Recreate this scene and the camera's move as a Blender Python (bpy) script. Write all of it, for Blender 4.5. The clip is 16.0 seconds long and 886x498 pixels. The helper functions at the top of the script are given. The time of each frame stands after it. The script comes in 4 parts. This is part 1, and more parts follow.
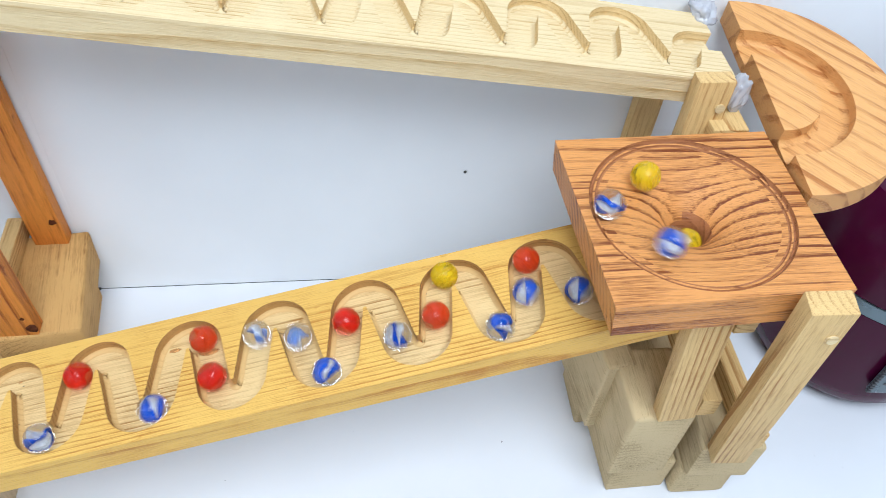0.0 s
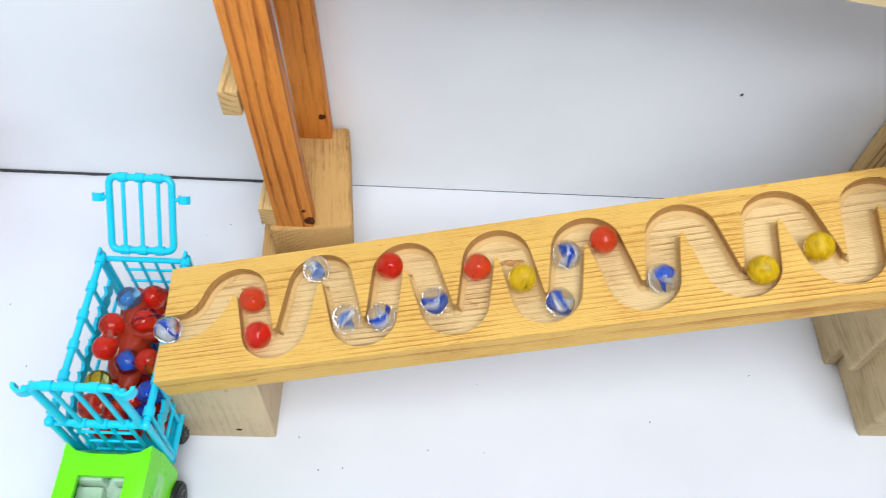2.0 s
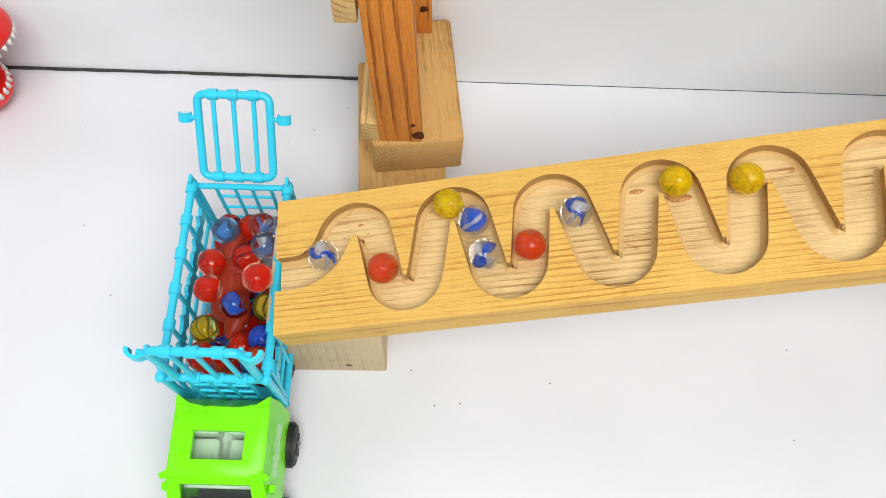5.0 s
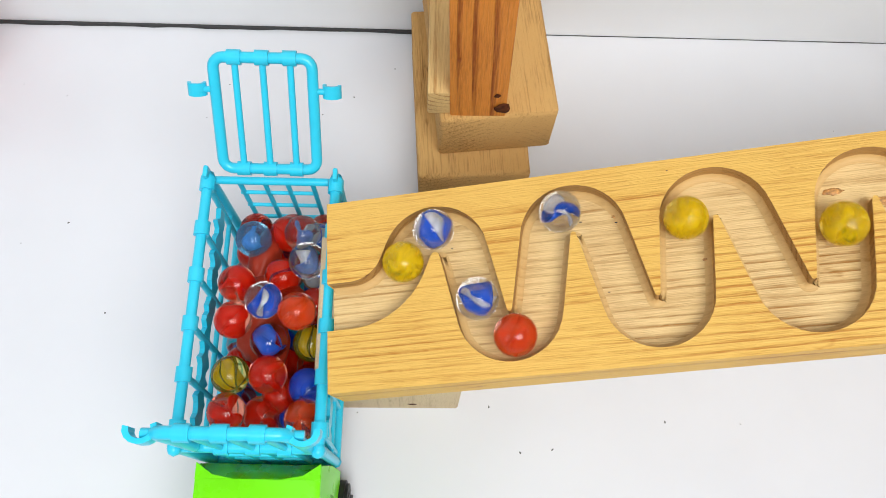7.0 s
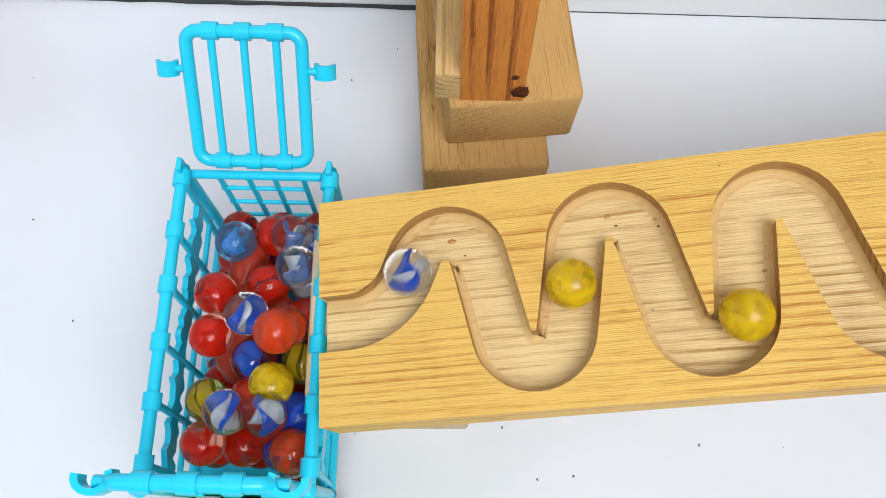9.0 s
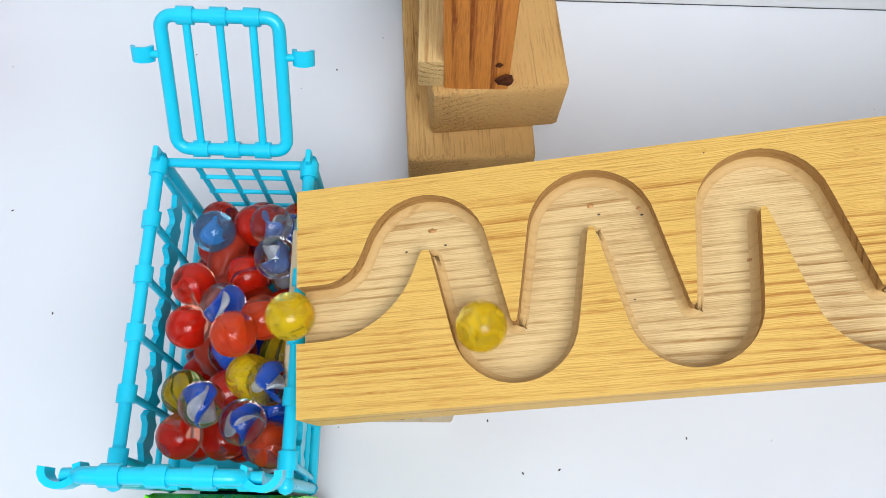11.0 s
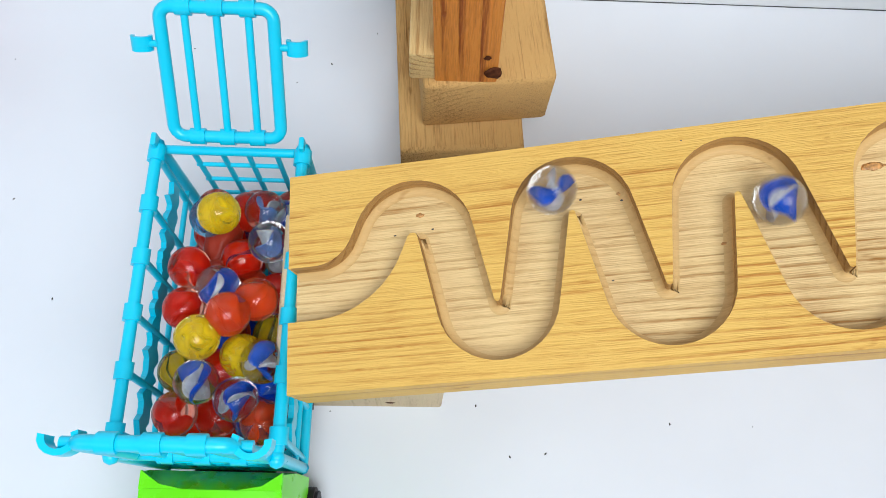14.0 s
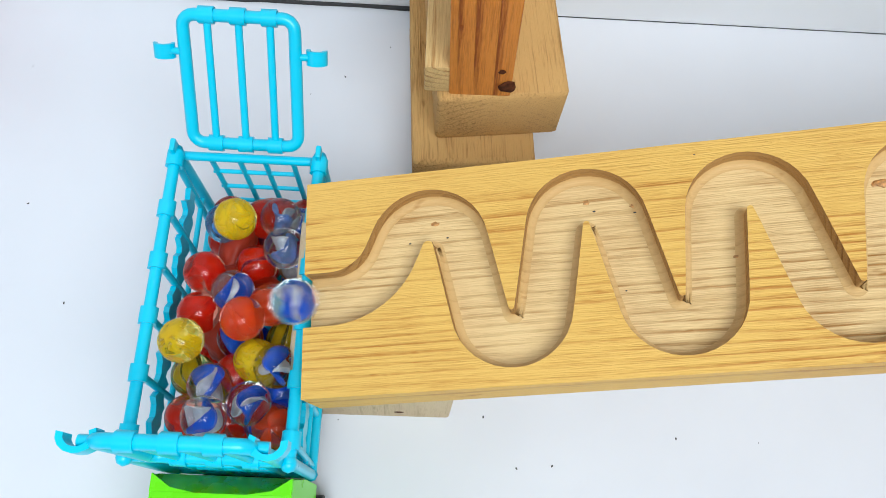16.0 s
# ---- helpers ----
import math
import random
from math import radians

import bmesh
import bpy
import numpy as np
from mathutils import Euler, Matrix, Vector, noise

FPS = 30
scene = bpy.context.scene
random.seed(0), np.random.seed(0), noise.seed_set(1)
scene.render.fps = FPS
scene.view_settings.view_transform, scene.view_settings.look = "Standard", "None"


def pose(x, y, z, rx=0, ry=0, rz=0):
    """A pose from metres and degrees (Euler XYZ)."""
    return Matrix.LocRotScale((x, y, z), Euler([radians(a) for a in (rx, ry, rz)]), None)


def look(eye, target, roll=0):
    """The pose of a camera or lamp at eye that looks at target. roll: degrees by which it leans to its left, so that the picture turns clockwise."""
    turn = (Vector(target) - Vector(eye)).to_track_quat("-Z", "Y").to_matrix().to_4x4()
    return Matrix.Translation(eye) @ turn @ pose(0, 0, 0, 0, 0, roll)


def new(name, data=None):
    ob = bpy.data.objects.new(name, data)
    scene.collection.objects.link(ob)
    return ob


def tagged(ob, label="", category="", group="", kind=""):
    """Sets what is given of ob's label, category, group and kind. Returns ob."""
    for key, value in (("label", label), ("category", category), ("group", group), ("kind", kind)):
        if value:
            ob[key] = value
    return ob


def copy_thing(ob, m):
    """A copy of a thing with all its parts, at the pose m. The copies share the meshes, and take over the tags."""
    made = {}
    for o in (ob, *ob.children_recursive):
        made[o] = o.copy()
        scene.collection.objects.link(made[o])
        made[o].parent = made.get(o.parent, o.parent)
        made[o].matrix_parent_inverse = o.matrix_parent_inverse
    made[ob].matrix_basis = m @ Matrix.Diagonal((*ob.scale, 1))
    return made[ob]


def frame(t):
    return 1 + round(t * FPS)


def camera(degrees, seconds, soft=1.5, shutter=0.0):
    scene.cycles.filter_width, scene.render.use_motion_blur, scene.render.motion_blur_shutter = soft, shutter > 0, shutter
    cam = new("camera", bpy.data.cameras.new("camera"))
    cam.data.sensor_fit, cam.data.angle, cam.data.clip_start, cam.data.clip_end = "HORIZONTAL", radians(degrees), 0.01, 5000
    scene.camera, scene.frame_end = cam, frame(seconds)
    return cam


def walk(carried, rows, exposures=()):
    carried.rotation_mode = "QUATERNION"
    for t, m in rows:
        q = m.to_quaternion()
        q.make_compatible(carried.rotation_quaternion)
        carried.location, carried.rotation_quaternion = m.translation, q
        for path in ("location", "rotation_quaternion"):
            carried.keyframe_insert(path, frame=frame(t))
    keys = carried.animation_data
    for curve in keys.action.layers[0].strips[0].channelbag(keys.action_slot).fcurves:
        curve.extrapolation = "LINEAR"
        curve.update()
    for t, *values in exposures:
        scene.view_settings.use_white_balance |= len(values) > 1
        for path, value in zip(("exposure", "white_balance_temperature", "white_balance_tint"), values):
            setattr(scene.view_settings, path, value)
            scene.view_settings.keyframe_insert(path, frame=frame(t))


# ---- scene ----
cam = camera(58.6, 16.0, soft=0.4, shutter=0.4)
PATH = [
    (0, (0.025, 0.189, 0.617), (0.277, 1.48, -0.889), 6.3),
    (0.5, (0.001, 0.18, 0.622), (0.228, 1.477, -0.883), 6.2),
    (1, (-0.024, 0.183, 0.618), (0.136, 1.458, -0.915), 5.8),
    (1.5, (-0.071, 0.19, 0.615), (0.018, 1.393, -0.98), 4.7),
    (2, (-0.121, 0.206, 0.604), (-0.083, 1.324, -1.054), 4.0),
    (2.5, (-0.155, 0.225, 0.597), (-0.119, 1.257, -1.115), 4.2),
    (3, (-0.173, 0.236, 0.589), (-0.145, 1.191, -1.168), 3.9),
    (3.2, (-0.175, 0.239, 0.591), (-0.151, 1.167, -1.181), 3.7),
    (5.5, (-0.212, 0.304, 0.546), (-0.19, 1.055, -1.307), 3.0),
    (6, (-0.223, 0.327, 0.512), (-0.206, 1.041, -1.356), 2.5),
    (6.5, (-0.241, 0.346, 0.486), (-0.214, 1.035, -1.392), 3.3),
    (7, (-0.251, 0.361, 0.462), (-0.224, 1.031, -1.422), 3.4),
    (7.5, (-0.257, 0.371, 0.446), (-0.232, 1.026, -1.443), 3.2),
    (8, (-0.258, 0.379, 0.433), (-0.235, 1.022, -1.461), 3.1),
    (8.5, (-0.257, 0.384, 0.423), (-0.233, 1.02, -1.473), 3.3),
    (9, (-0.255, 0.385, 0.417), (-0.226, 1.024, -1.478), 3.8),
    (9.5, (-0.253, 0.386, 0.414), (-0.222, 1.019, -1.483), 4.0),
    (10, (-0.251, 0.385, 0.412), (-0.217, 1.015, -1.486), 4.2),
    (12.5, (-0.248, 0.384, 0.411), (-0.21, 1.013, -1.487), 4.7),
    (13, (-0.248, 0.379, 0.413), (-0.21, 1.011, -1.484), 4.7),
    (13.5, (-0.246, 0.377, 0.416), (-0.209, 1.011, -1.48), 4.8),
    (14, (-0.244, 0.374, 0.419), (-0.205, 1.012, -1.476), 5.0),
    (14.5, (-0.244, 0.371, 0.423), (-0.206, 1.011, -1.472), 5.1),
    (15, (-0.248, 0.368, 0.42), (-0.208, 1.023, -1.47), 5.7),
    (15.5, (-0.25, 0.368, 0.423), (-0.211, 1.033, -1.463), 5.7),
    (16, (-0.25, 0.369, 0.421), (-0.21, 1.051, -1.458), 5.9),
]
EXPOSURES = [(0, 0.12, 5450, 6), (1.5, 0.10, 5550, 7), (2.2, 0.05, 6000, 9), (3, 0.0, 6450, 10), (6, 0.0, 6450, 10), (8, -0.03, 6150, 9), (12.5, -0.06, 5850, 8), (16, -0.06, 5800, 6)]
walk(cam, [(t, look(eye, target, roll)) for t, eye, target, roll in PATH], EXPOSURES)

from mathutils.geometry import delaunay_2d_cdt

# ---------------------------------------------------------------- light
world = bpy.data.worlds.new("room_air")
scene.world = world
world.use_nodes = True
world.node_tree.nodes["Background"].inputs[0].default_value = (0.75, 0.85, 1.0, 1)
world.node_tree.nodes["Background"].inputs[1].default_value = 0.4


def lamp(name, where, target, sx, sy, watts, colour):
    data = bpy.data.lights.new(name, "AREA")
    data.shape, data.size, data.size_y, data.energy, data.color = "RECTANGLE", sx, sy, watts, colour
    ob = new(name, data)
    ob.matrix_world = look(where, target)
    return ob


lamp("ceiling_lamp", (0.18, -0.38, 1.92), (0.0, 0.50, 0.1), 1.35, 1.05, 42, (1.0, 0.99, 0.97))
# unseen fill lamp added on the left to brighten the floor and wall
lamp("window_light", (-1.85, -0.5, 1.3), (0, 0.4, 0.1), 1.2, 1.2, 8, (0.9, 0.95, 1.0))

# ---------------------------------------------------------------- materials


def nodes_of(name):
    m = bpy.data.materials.new(name)
    m.use_nodes = True
    t = m.node_tree
    return m, t, t.nodes["Principled BSDF"]


def add(t, kind, **values):
    n = t.nodes.new(kind)
    for k, v in values.items():
        n.inputs[k].default_value = v
    return n


def ramp(t, stops):
    n = t.nodes.new("ShaderNodeValToRGB")
    e = n.color_ramp.elements
    while len(e) < len(stops):
        e.new(0.5)
    for el, (p, c) in zip(e, stops):
        el.position, el.color = p, (*c, 1)
    return n


def maths(t, op, a, b=None):
    n = t.nodes.new("ShaderNodeMath")
    n.operation = op
    for i, v in enumerate((a, b)):
        if v is None:
            continue
        if isinstance(v, (int, float)):
            n.inputs[i].default_value = v
        else:
            t.links.new(v, n.inputs[i])
    return n.outputs[0]


def wood(name, light, dark, ring=0.0055, pith=(0.02, -0.05), warp=0.006, rough=0.55, contrast=1.0, stain=0.25, rings=1.0):
    """Sawn softwood whose grain runs along the local x axis; rings lie round a pith line at (y, z)."""
    m, t, p = nodes_of(name)
    co = t.nodes.new("ShaderNodeTexCoord")
    info = t.nodes.new("ShaderNodeObjectInfo")
    sep = t.nodes.new("ShaderNodeSeparateXYZ")
    t.links.new(co.outputs["Object"], sep.inputs[0])
    shift = maths(t, "MULTIPLY", info.outputs["Random"], 7.0)
    # slow wander of the rings along the board
    com = t.nodes.new("ShaderNodeCombineXYZ")
    t.links.new(maths(t, "ADD", maths(t, "MULTIPLY", sep.outputs[0], 0.14), shift), com.inputs[0])
    t.links.new(sep.outputs[1], com.inputs[1])
    t.links.new(sep.outputs[2], com.inputs[2])
    n1 = add(t, "ShaderNodeTexNoise", Scale=22.0, Detail=2.0)
    t.links.new(com.outputs[0], n1.inputs["Vector"])
    s1 = t.nodes.new("ShaderNodeSeparateColor")
    t.links.new(n1.outputs["Color"], s1.inputs[0])
    y = maths(t, "ADD", maths(t, "SUBTRACT", sep.outputs[1], pith[0]), maths(t, "MULTIPLY", maths(t, "SUBTRACT", s1.outputs[0], 0.5), warp * 5))
    z = maths(t, "ADD", maths(t, "SUBTRACT", sep.outputs[2], pith[1]), maths(t, "MULTIPLY", maths(t, "SUBTRACT", s1.outputs[1], 0.5), warp * 5))
    r = maths(t, "SQRT", maths(t, "ADD", maths(t, "MULTIPLY", y, y), maths(t, "MULTIPLY", z, z)))
    phase = maths(t, "FRACT", maths(t, "ADD", maths(t, "DIVIDE", r, ring), shift))
    band = ramp(t, [(0.0, (0, 0, 0)), (0.55, (0.12, 0.12, 0.12)), (0.84, (1, 1, 1)), (0.94, (0.95, 0.95, 0.95)), (1.0, (0.0, 0.0, 0.0))])
    t.links.new(phase, band.inputs[0])
    # fibres
    com2 = t.nodes.new("ShaderNodeCombineXYZ")
    t.links.new(maths(t, "ADD", maths(t, "MULTIPLY", sep.outputs[0], 0.03), shift), com2.inputs[0])
    t.links.new(sep.outputs[1], com2.inputs[1])
    t.links.new(sep.outputs[2], com2.inputs[2])
    n2 = add(t, "ShaderNodeTexNoise", Scale=900.0, Detail=3.0)
    t.links.new(com2.outputs[0], n2.inputs["Vector"])
    n3 = add(t, "ShaderNodeTexNoise", Scale=28.0, Detail=4.0)
    t.links.new(co.outputs["Object"], n3.inputs["Vector"])
    n6 = add(t, "ShaderNodeTexNoise", Scale=45.0, Detail=2.0)
    t.links.new(com.outputs[0], n6.inputs["Vector"])
    fade = ramp(t, [(0.36, (0.15, 0.15, 0.15)), (0.62, (1, 1, 1))])
    t.links.new(n6.outputs[0], fade.inputs[0])
    f = maths(t, "ADD", maths(t, "MULTIPLY", maths(t, "MULTIPLY", band.outputs[0], 0.95 * contrast * rings), fade.outputs[0]), maths(t, "MULTIPLY", maths(t, "SUBTRACT", n2.outputs[0], 0.5), 1.4 * contrast))
    f = maths(t, "ADD", f, maths(t, "MULTIPLY", maths(t, "SUBTRACT", n3.outputs[0], 0.5), stain * 2))
    # pores: short dark dashes, finer than the fibres
    com4 = t.nodes.new("ShaderNodeCombineXYZ")
    t.links.new(maths(t, "ADD", maths(t, "MULTIPLY", sep.outputs[0], 0.06), shift), com4.inputs[0])
    t.links.new(sep.outputs[1], com4.inputs[1])
    t.links.new(sep.outputs[2], com4.inputs[2])
    n7 = add(t, "ShaderNodeTexNoise", Scale=1900.0, Detail=2.0)
    t.links.new(com4.outputs[0], n7.inputs["Vector"])
    f = maths(t, "ADD", f, maths(t, "MULTIPLY", maths(t, "SUBTRACT", n7.outputs[0], 0.5), 1.2 * contrast))
    # dark resin flecks, drawn out along the grain
    com3 = t.nodes.new("ShaderNodeCombineXYZ")
    t.links.new(maths(t, "ADD", maths(t, "MULTIPLY", sep.outputs[0], 0.35), shift), com3.inputs[0])
    t.links.new(sep.outputs[1], com3.inputs[1])
    t.links.new(sep.outputs[2], com3.inputs[2])
    n5 = add(t, "ShaderNodeTexNoise", Scale=170.0, Detail=2.0)
    t.links.new(com3.outputs[0], n5.inputs["Vector"])
    fleck = ramp(t, [(0.70, (0, 0, 0)), (0.78, (0.7, 0.7, 0.7))])
    t.links.new(n5.outputs[0], fleck.inputs[0])
    f = maths(t, "ADD", f, fleck.outputs[0])
    mix = ramp(t, [(0.0, light), (0.45, tuple(a * 0.6 + b * 0.4 for a, b in zip(light, dark))), (1.0, dark)])
    t.links.new(f, mix.inputs[0])
    t.links.new(mix.outputs[0], p.inputs["Base Color"])
    p.inputs["Roughness"].default_value = rough
    p.inputs["Specular IOR Level"].default_value = 0.28
    bump = add(t, "ShaderNodeBump", Strength=0.5, Distance=0.0006)
    t.links.new(f, bump.inputs["Height"])
    t.links.new(bump.outputs[0], p.inputs["Normal"])
    return m


def plain(name, colour, rough=0.4, metal=0.0, spots=0.06, scale=60.0, bump=0.0, coat=0.0):
    """A painted, moulded or metal surface with slight unevenness."""
    m, t, p = nodes_of(name)
    co = t.nodes.new("ShaderNodeTexCoord")
    n = add(t, "ShaderNodeTexNoise", Scale=scale, Detail=4.0)
    t.links.new(co.outputs["Object"], n.inputs["Vector"])
    c = ramp(t, [(0.3, tuple(x * (1 - spots) for x in colour)), (0.7, tuple(min(1, x * (1 + spots)) for x in colour))])
    t.links.new(n.outputs[0], c.inputs[0])
    t.links.new(c.outputs[0], p.inputs["Base Color"])
    rr = maths(t, "ADD", maths(t, "MULTIPLY", n.outputs[0], 0.15), rough - 0.07)
    t.links.new(rr, p.inputs["Roughness"])
    p.inputs["Metallic"].default_value = metal
    p.inputs["Coat Weight"].default_value = coat
    if bump:
        b = add(t, "ShaderNodeBump", Strength=bump, Distance=0.0004)
        n4 = add(t, "ShaderNodeTexNoise", Scale=scale * 9, Detail=3.0)
        t.links.new(co.outputs["Object"], n4.inputs["Vector"])
        t.links.new(n4.outputs[0], b.inputs["Height"])
        t.links.new(b.outputs[0], p.inputs["Normal"])
    return m


def glass(name, colour, sheen_at_rim=0.5):
    """Clear glass: light goes straight through, with a sharp sheen that grows towards the rim."""
    m, t, p = nodes_of(name)
    t.nodes.remove(p)
    clear = add(t, "ShaderNodeBsdfTransparent", Color=(*colour, 1))
    sheen = add(t, "ShaderNodeBsdfGlossy", Color=(1, 1, 1, 1), Roughness=0.03)
    rim = add(t, "ShaderNodeLayerWeight", Blend=0.5)
    k = maths(t, "ADD", maths(t, "MULTIPLY", maths(t, "POWER", rim.outputs["Facing"], 3.2), sheen_at_rim), 0.055)
    both = t.nodes.new("ShaderNodeMixShader")
    t.links.new(k, both.inputs[0])
    t.links.new(clear.outputs[0], both.inputs[1])
    t.links.new(sheen.outputs[0], both.inputs[2])
    t.links.new(both.outputs[0], t.nodes["Material Output"].inputs[0])
    return m


def crystal(name, tint, milk=None, share=0.0):
    """Solid glass that bends what lies behind it and lets a little light straight through; coloured glass is partly milky."""
    m, t, p = nodes_of(name)
    p.inputs["Base Color"].default_value = (*tint, 1)
    p.inputs["Transmission Weight"].default_value = 1.0
    p.inputs["Roughness"].default_value = 0.0
    p.inputs["IOR"].default_value = 1.5
    straight = add(t, "ShaderNodeBsdfTransparent", Color=(*tint, 1))
    both = add(t, "ShaderNodeMixShader", Fac=0.82)
    t.links.new(straight.outputs[0], both.inputs[1])
    t.links.new(p.outputs[0], both.inputs[2])
    last = both
    if milk:
        # the milk lies in clouds and streaks
        co = t.nodes.new("ShaderNodeTexCoord")
        n = add(t, "ShaderNodeTexNoise", Scale=130.0, Detail=2.0, Distortion=1.5)
        t.links.new(co.outputs["Object"], n.inputs["Vector"])
        k = ramp(t, [(0.35, (share * 0.6,) * 3), (0.62, (min(1.0, share * 1.25),) * 3)])
        t.links.new(n.outputs[0], k.inputs[0])
        cloud = add(t, "ShaderNodeBsdfDiffuse", Color=(*milk, 1))
        gloss = add(t, "ShaderNodeMixShader")
        t.links.new(k.outputs[0], gloss.inputs[0])
        t.links.new(both.outputs[0], gloss.inputs[1])
        t.links.new(cloud.outputs[0], gloss.inputs[2])
        last = gloss
    t.links.new(last.outputs[0], t.nodes["Material Output"].inputs[0])
    return m


# side walls of the lower groove, coloured darker than the board's top
DARK_ROUTED = wood("dark_routed_pine", (0.47, 0.265, 0.085), (0.22, 0.09, 0.02), ring=0.0042, pith=(0.078, -0.022), warp=0.0022, contrast=0.9)
ROUTED_PALE = wood("routed_pale_pine", (0.74, 0.55, 0.27), (0.45, 0.27, 0.09), ring=0.0036, pith=(0.07, -0.03), warp=0.002, contrast=0.9)
BED = wood("routed_bed", (0.76, 0.545, 0.25), (0.36, 0.175, 0.04), ring=0.0036, pith=(0.078, -0.022), warp=0.0022, contrast=0.9, stain=0.75)
BED_PALE = wood("routed_pale_bed", (0.74, 0.60, 0.35), (0.52, 0.34, 0.13), ring=0.0036, pith=(0.07, -0.03), warp=0.002, contrast=0.8, stain=0.4)
FOOT = wood("routed_foot", (0.66, 0.43, 0.17), (0.42, 0.22, 0.06), ring=0.0036, pith=(0.078, -0.022), warp=0.0022, contrast=0.35, stain=0.6)
DARK_CEDAR = wood("dark_cedar", (0.36, 0.14, 0.05), (0.15, 0.045, 0.012), ring=0.0045, pith=(0.03, -0.045), warp=0.004, rough=0.5)
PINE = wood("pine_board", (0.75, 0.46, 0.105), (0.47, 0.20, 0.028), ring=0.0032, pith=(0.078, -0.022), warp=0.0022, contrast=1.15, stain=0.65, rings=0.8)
PALE = wood("pale_pine", (0.73, 0.58, 0.33), (0.47, 0.30, 0.11), ring=0.0036, pith=(0.07, -0.03), warp=0.002, contrast=0.75)
ORANGE = wood("oiled_pine", (0.74, 0.27, 0.04), (0.30, 0.07, 0.008), ring=0.008, pith=(0.0, -0.02), warp=0.004)
STICK = wood("pine_stick", (0.70, 0.48, 0.20), (0.40, 0.20, 0.055), ring=0.0045, pith=(0.01, -0.03), warp=0.003, contrast=1.15)
BLOCK = wood("weathered_block", (0.62, 0.365, 0.125), (0.25, 0.115, 0.028), ring=0.0042, pith=(0.0, -0.04), warp=0.003, rough=0.8, contrast=1.25, stain=0.8, rings=0.3)
PALEBLOCK = wood("bleached_block", (0.70, 0.54, 0.34), (0.44, 0.30, 0.16), ring=0.0045, pith=(0.01, -0.03), warp=0.003, rough=0.8, contrast=1.0, stain=0.6, rings=0.4)
GREY = wood("grey_block", (0.58, 0.45, 0.25), (0.25, 0.17, 0.075), ring=0.0045, pith=(0.01, -0.06), warp=0.003, rough=0.8, stain=0.9, contrast=1.15, rings=0.3)
CEDAR = wood("cedar_tray", (0.64, 0.285, 0.080), (0.17, 0.042, 0.008), ring=0.0066, pith=(0.25, -0.12), warp=0.0050, rough=0.42, contrast=1.25, stain=0.6)
LARCH = wood("larch_curve", (0.72, 0.38, 0.13), (0.40, 0.15, 0.035), ring=0.011, pith=(-0.09, -0.05), warp=0.003, rough=0.45, contrast=1.2)
WHITE = plain("white_board", (0.74, 0.75, 0.78), rough=0.32, spots=0.025, scale=9.0, bump=0.04)
WALLW = plain("white_panel", (0.87, 0.88, 0.89), rough=0.42, spots=0.03, scale=7.0, bump=0.03)
ROOM = plain("room_paint", (0.55, 0.55, 0.56), rough=0.8, spots=0.03, scale=3.0)
DARK = plain("gap_shade", (0.05, 0.05, 0.05), rough=0.9)
DEBRIS = plain("debris", (0.06, 0.055, 0.05), rough=0.9)
CYAN = plain("cyan_plastic", (0.032, 0.60, 0.82), rough=0.3, spots=0.04)
LIME = plain("lime_plastic", (0.20, 0.82, 0.004), rough=0.28, spots=0.04)
TYRE = plain("black_rubber", (0.015, 0.015, 0.016), rough=0.6)
RIM = plain("dark_rim", (0.06, 0.06, 0.065), rough=0.35)
CHASSIS = plain("black_plastic", (0.02, 0.02, 0.022), rough=0.4)
CABIN = plain("pale_interior", (0.78, 0.84, 0.76), rough=0.5)
PANE = glass("clear_window", (0.95, 1.0, 0.95))
MAROON = plain("maroon_enamel", (0.050, 0.0012, 0.020), rough=0.22, spots=0.05)
MAROON.node_tree.nodes["Principled BSDF"].inputs["Specular IOR Level"].default_value = 0.2
STEEL = plain("dark_steel", (0.16, 0.20, 0.22), rough=0.28, metal=0.8)
GLUE = plain("hot_glue", (0.80, 0.81, 0.86), rough=0.18, spots=0.03, bump=0.5, scale=90)
GLUE.node_tree.nodes["Principled BSDF"].inputs["Transmission Weight"].default_value = 0.55
RUBBER = plain("terracotta_rubber", (0.30, 0.028, 0.010), rough=0.35, bump=0.5, scale=120)
for soft in (RUBBER, LIME):
    soft.node_tree.nodes["Principled BSDF"].inputs["Specular IOR Level"].default_value = 0.25
REDTOY = plain("red_rubber", (0.72, 0.02, 0.015), rough=0.3)
TOOTH = plain("tooth_white", (0.82, 0.80, 0.76), rough=0.35)
RESIN = plain("resin_streak", (0.50, 0.25, 0.075), rough=0.5, spots=0.5, scale=700)
KNOT = plain("knot_wood", (0.085, 0.026, 0.010), rough=0.8, spots=0.5, scale=500)
KNOT.node_tree.nodes["Principled BSDF"].inputs["Specular IOR Level"].default_value = 0.1

CLEAR = crystal("clear_glass", (0.97, 0.985, 1.0))
REDGLASS = crystal("red_glass", (1.0, 0.46, 0.32), (1.0, 0.038, 0.009), 0.16)
ORANGEGLASS = crystal("orange_glass", (1.0, 0.72, 0.58), (1.0, 0.11, 0.018), 0.22)
YELLOWGLASS = crystal("yellow_glass", (1.0, 0.94, 0.42), (1.0, 0.69, 0.008), 0.36)
OLIVEGLASS = crystal("olive_glass", (0.95, 0.90, 0.38), (0.55, 0.47, 0.02), 0.14)
BLUEGLASS = crystal("blue_glass", (0.52, 0.68, 1.0), (0.025, 0.12, 0.90), 0.18)
SKYGLASS = crystal("sky_glass", (0.45, 0.80, 0.98), (0.06, 0.42, 0.85), 0.15)


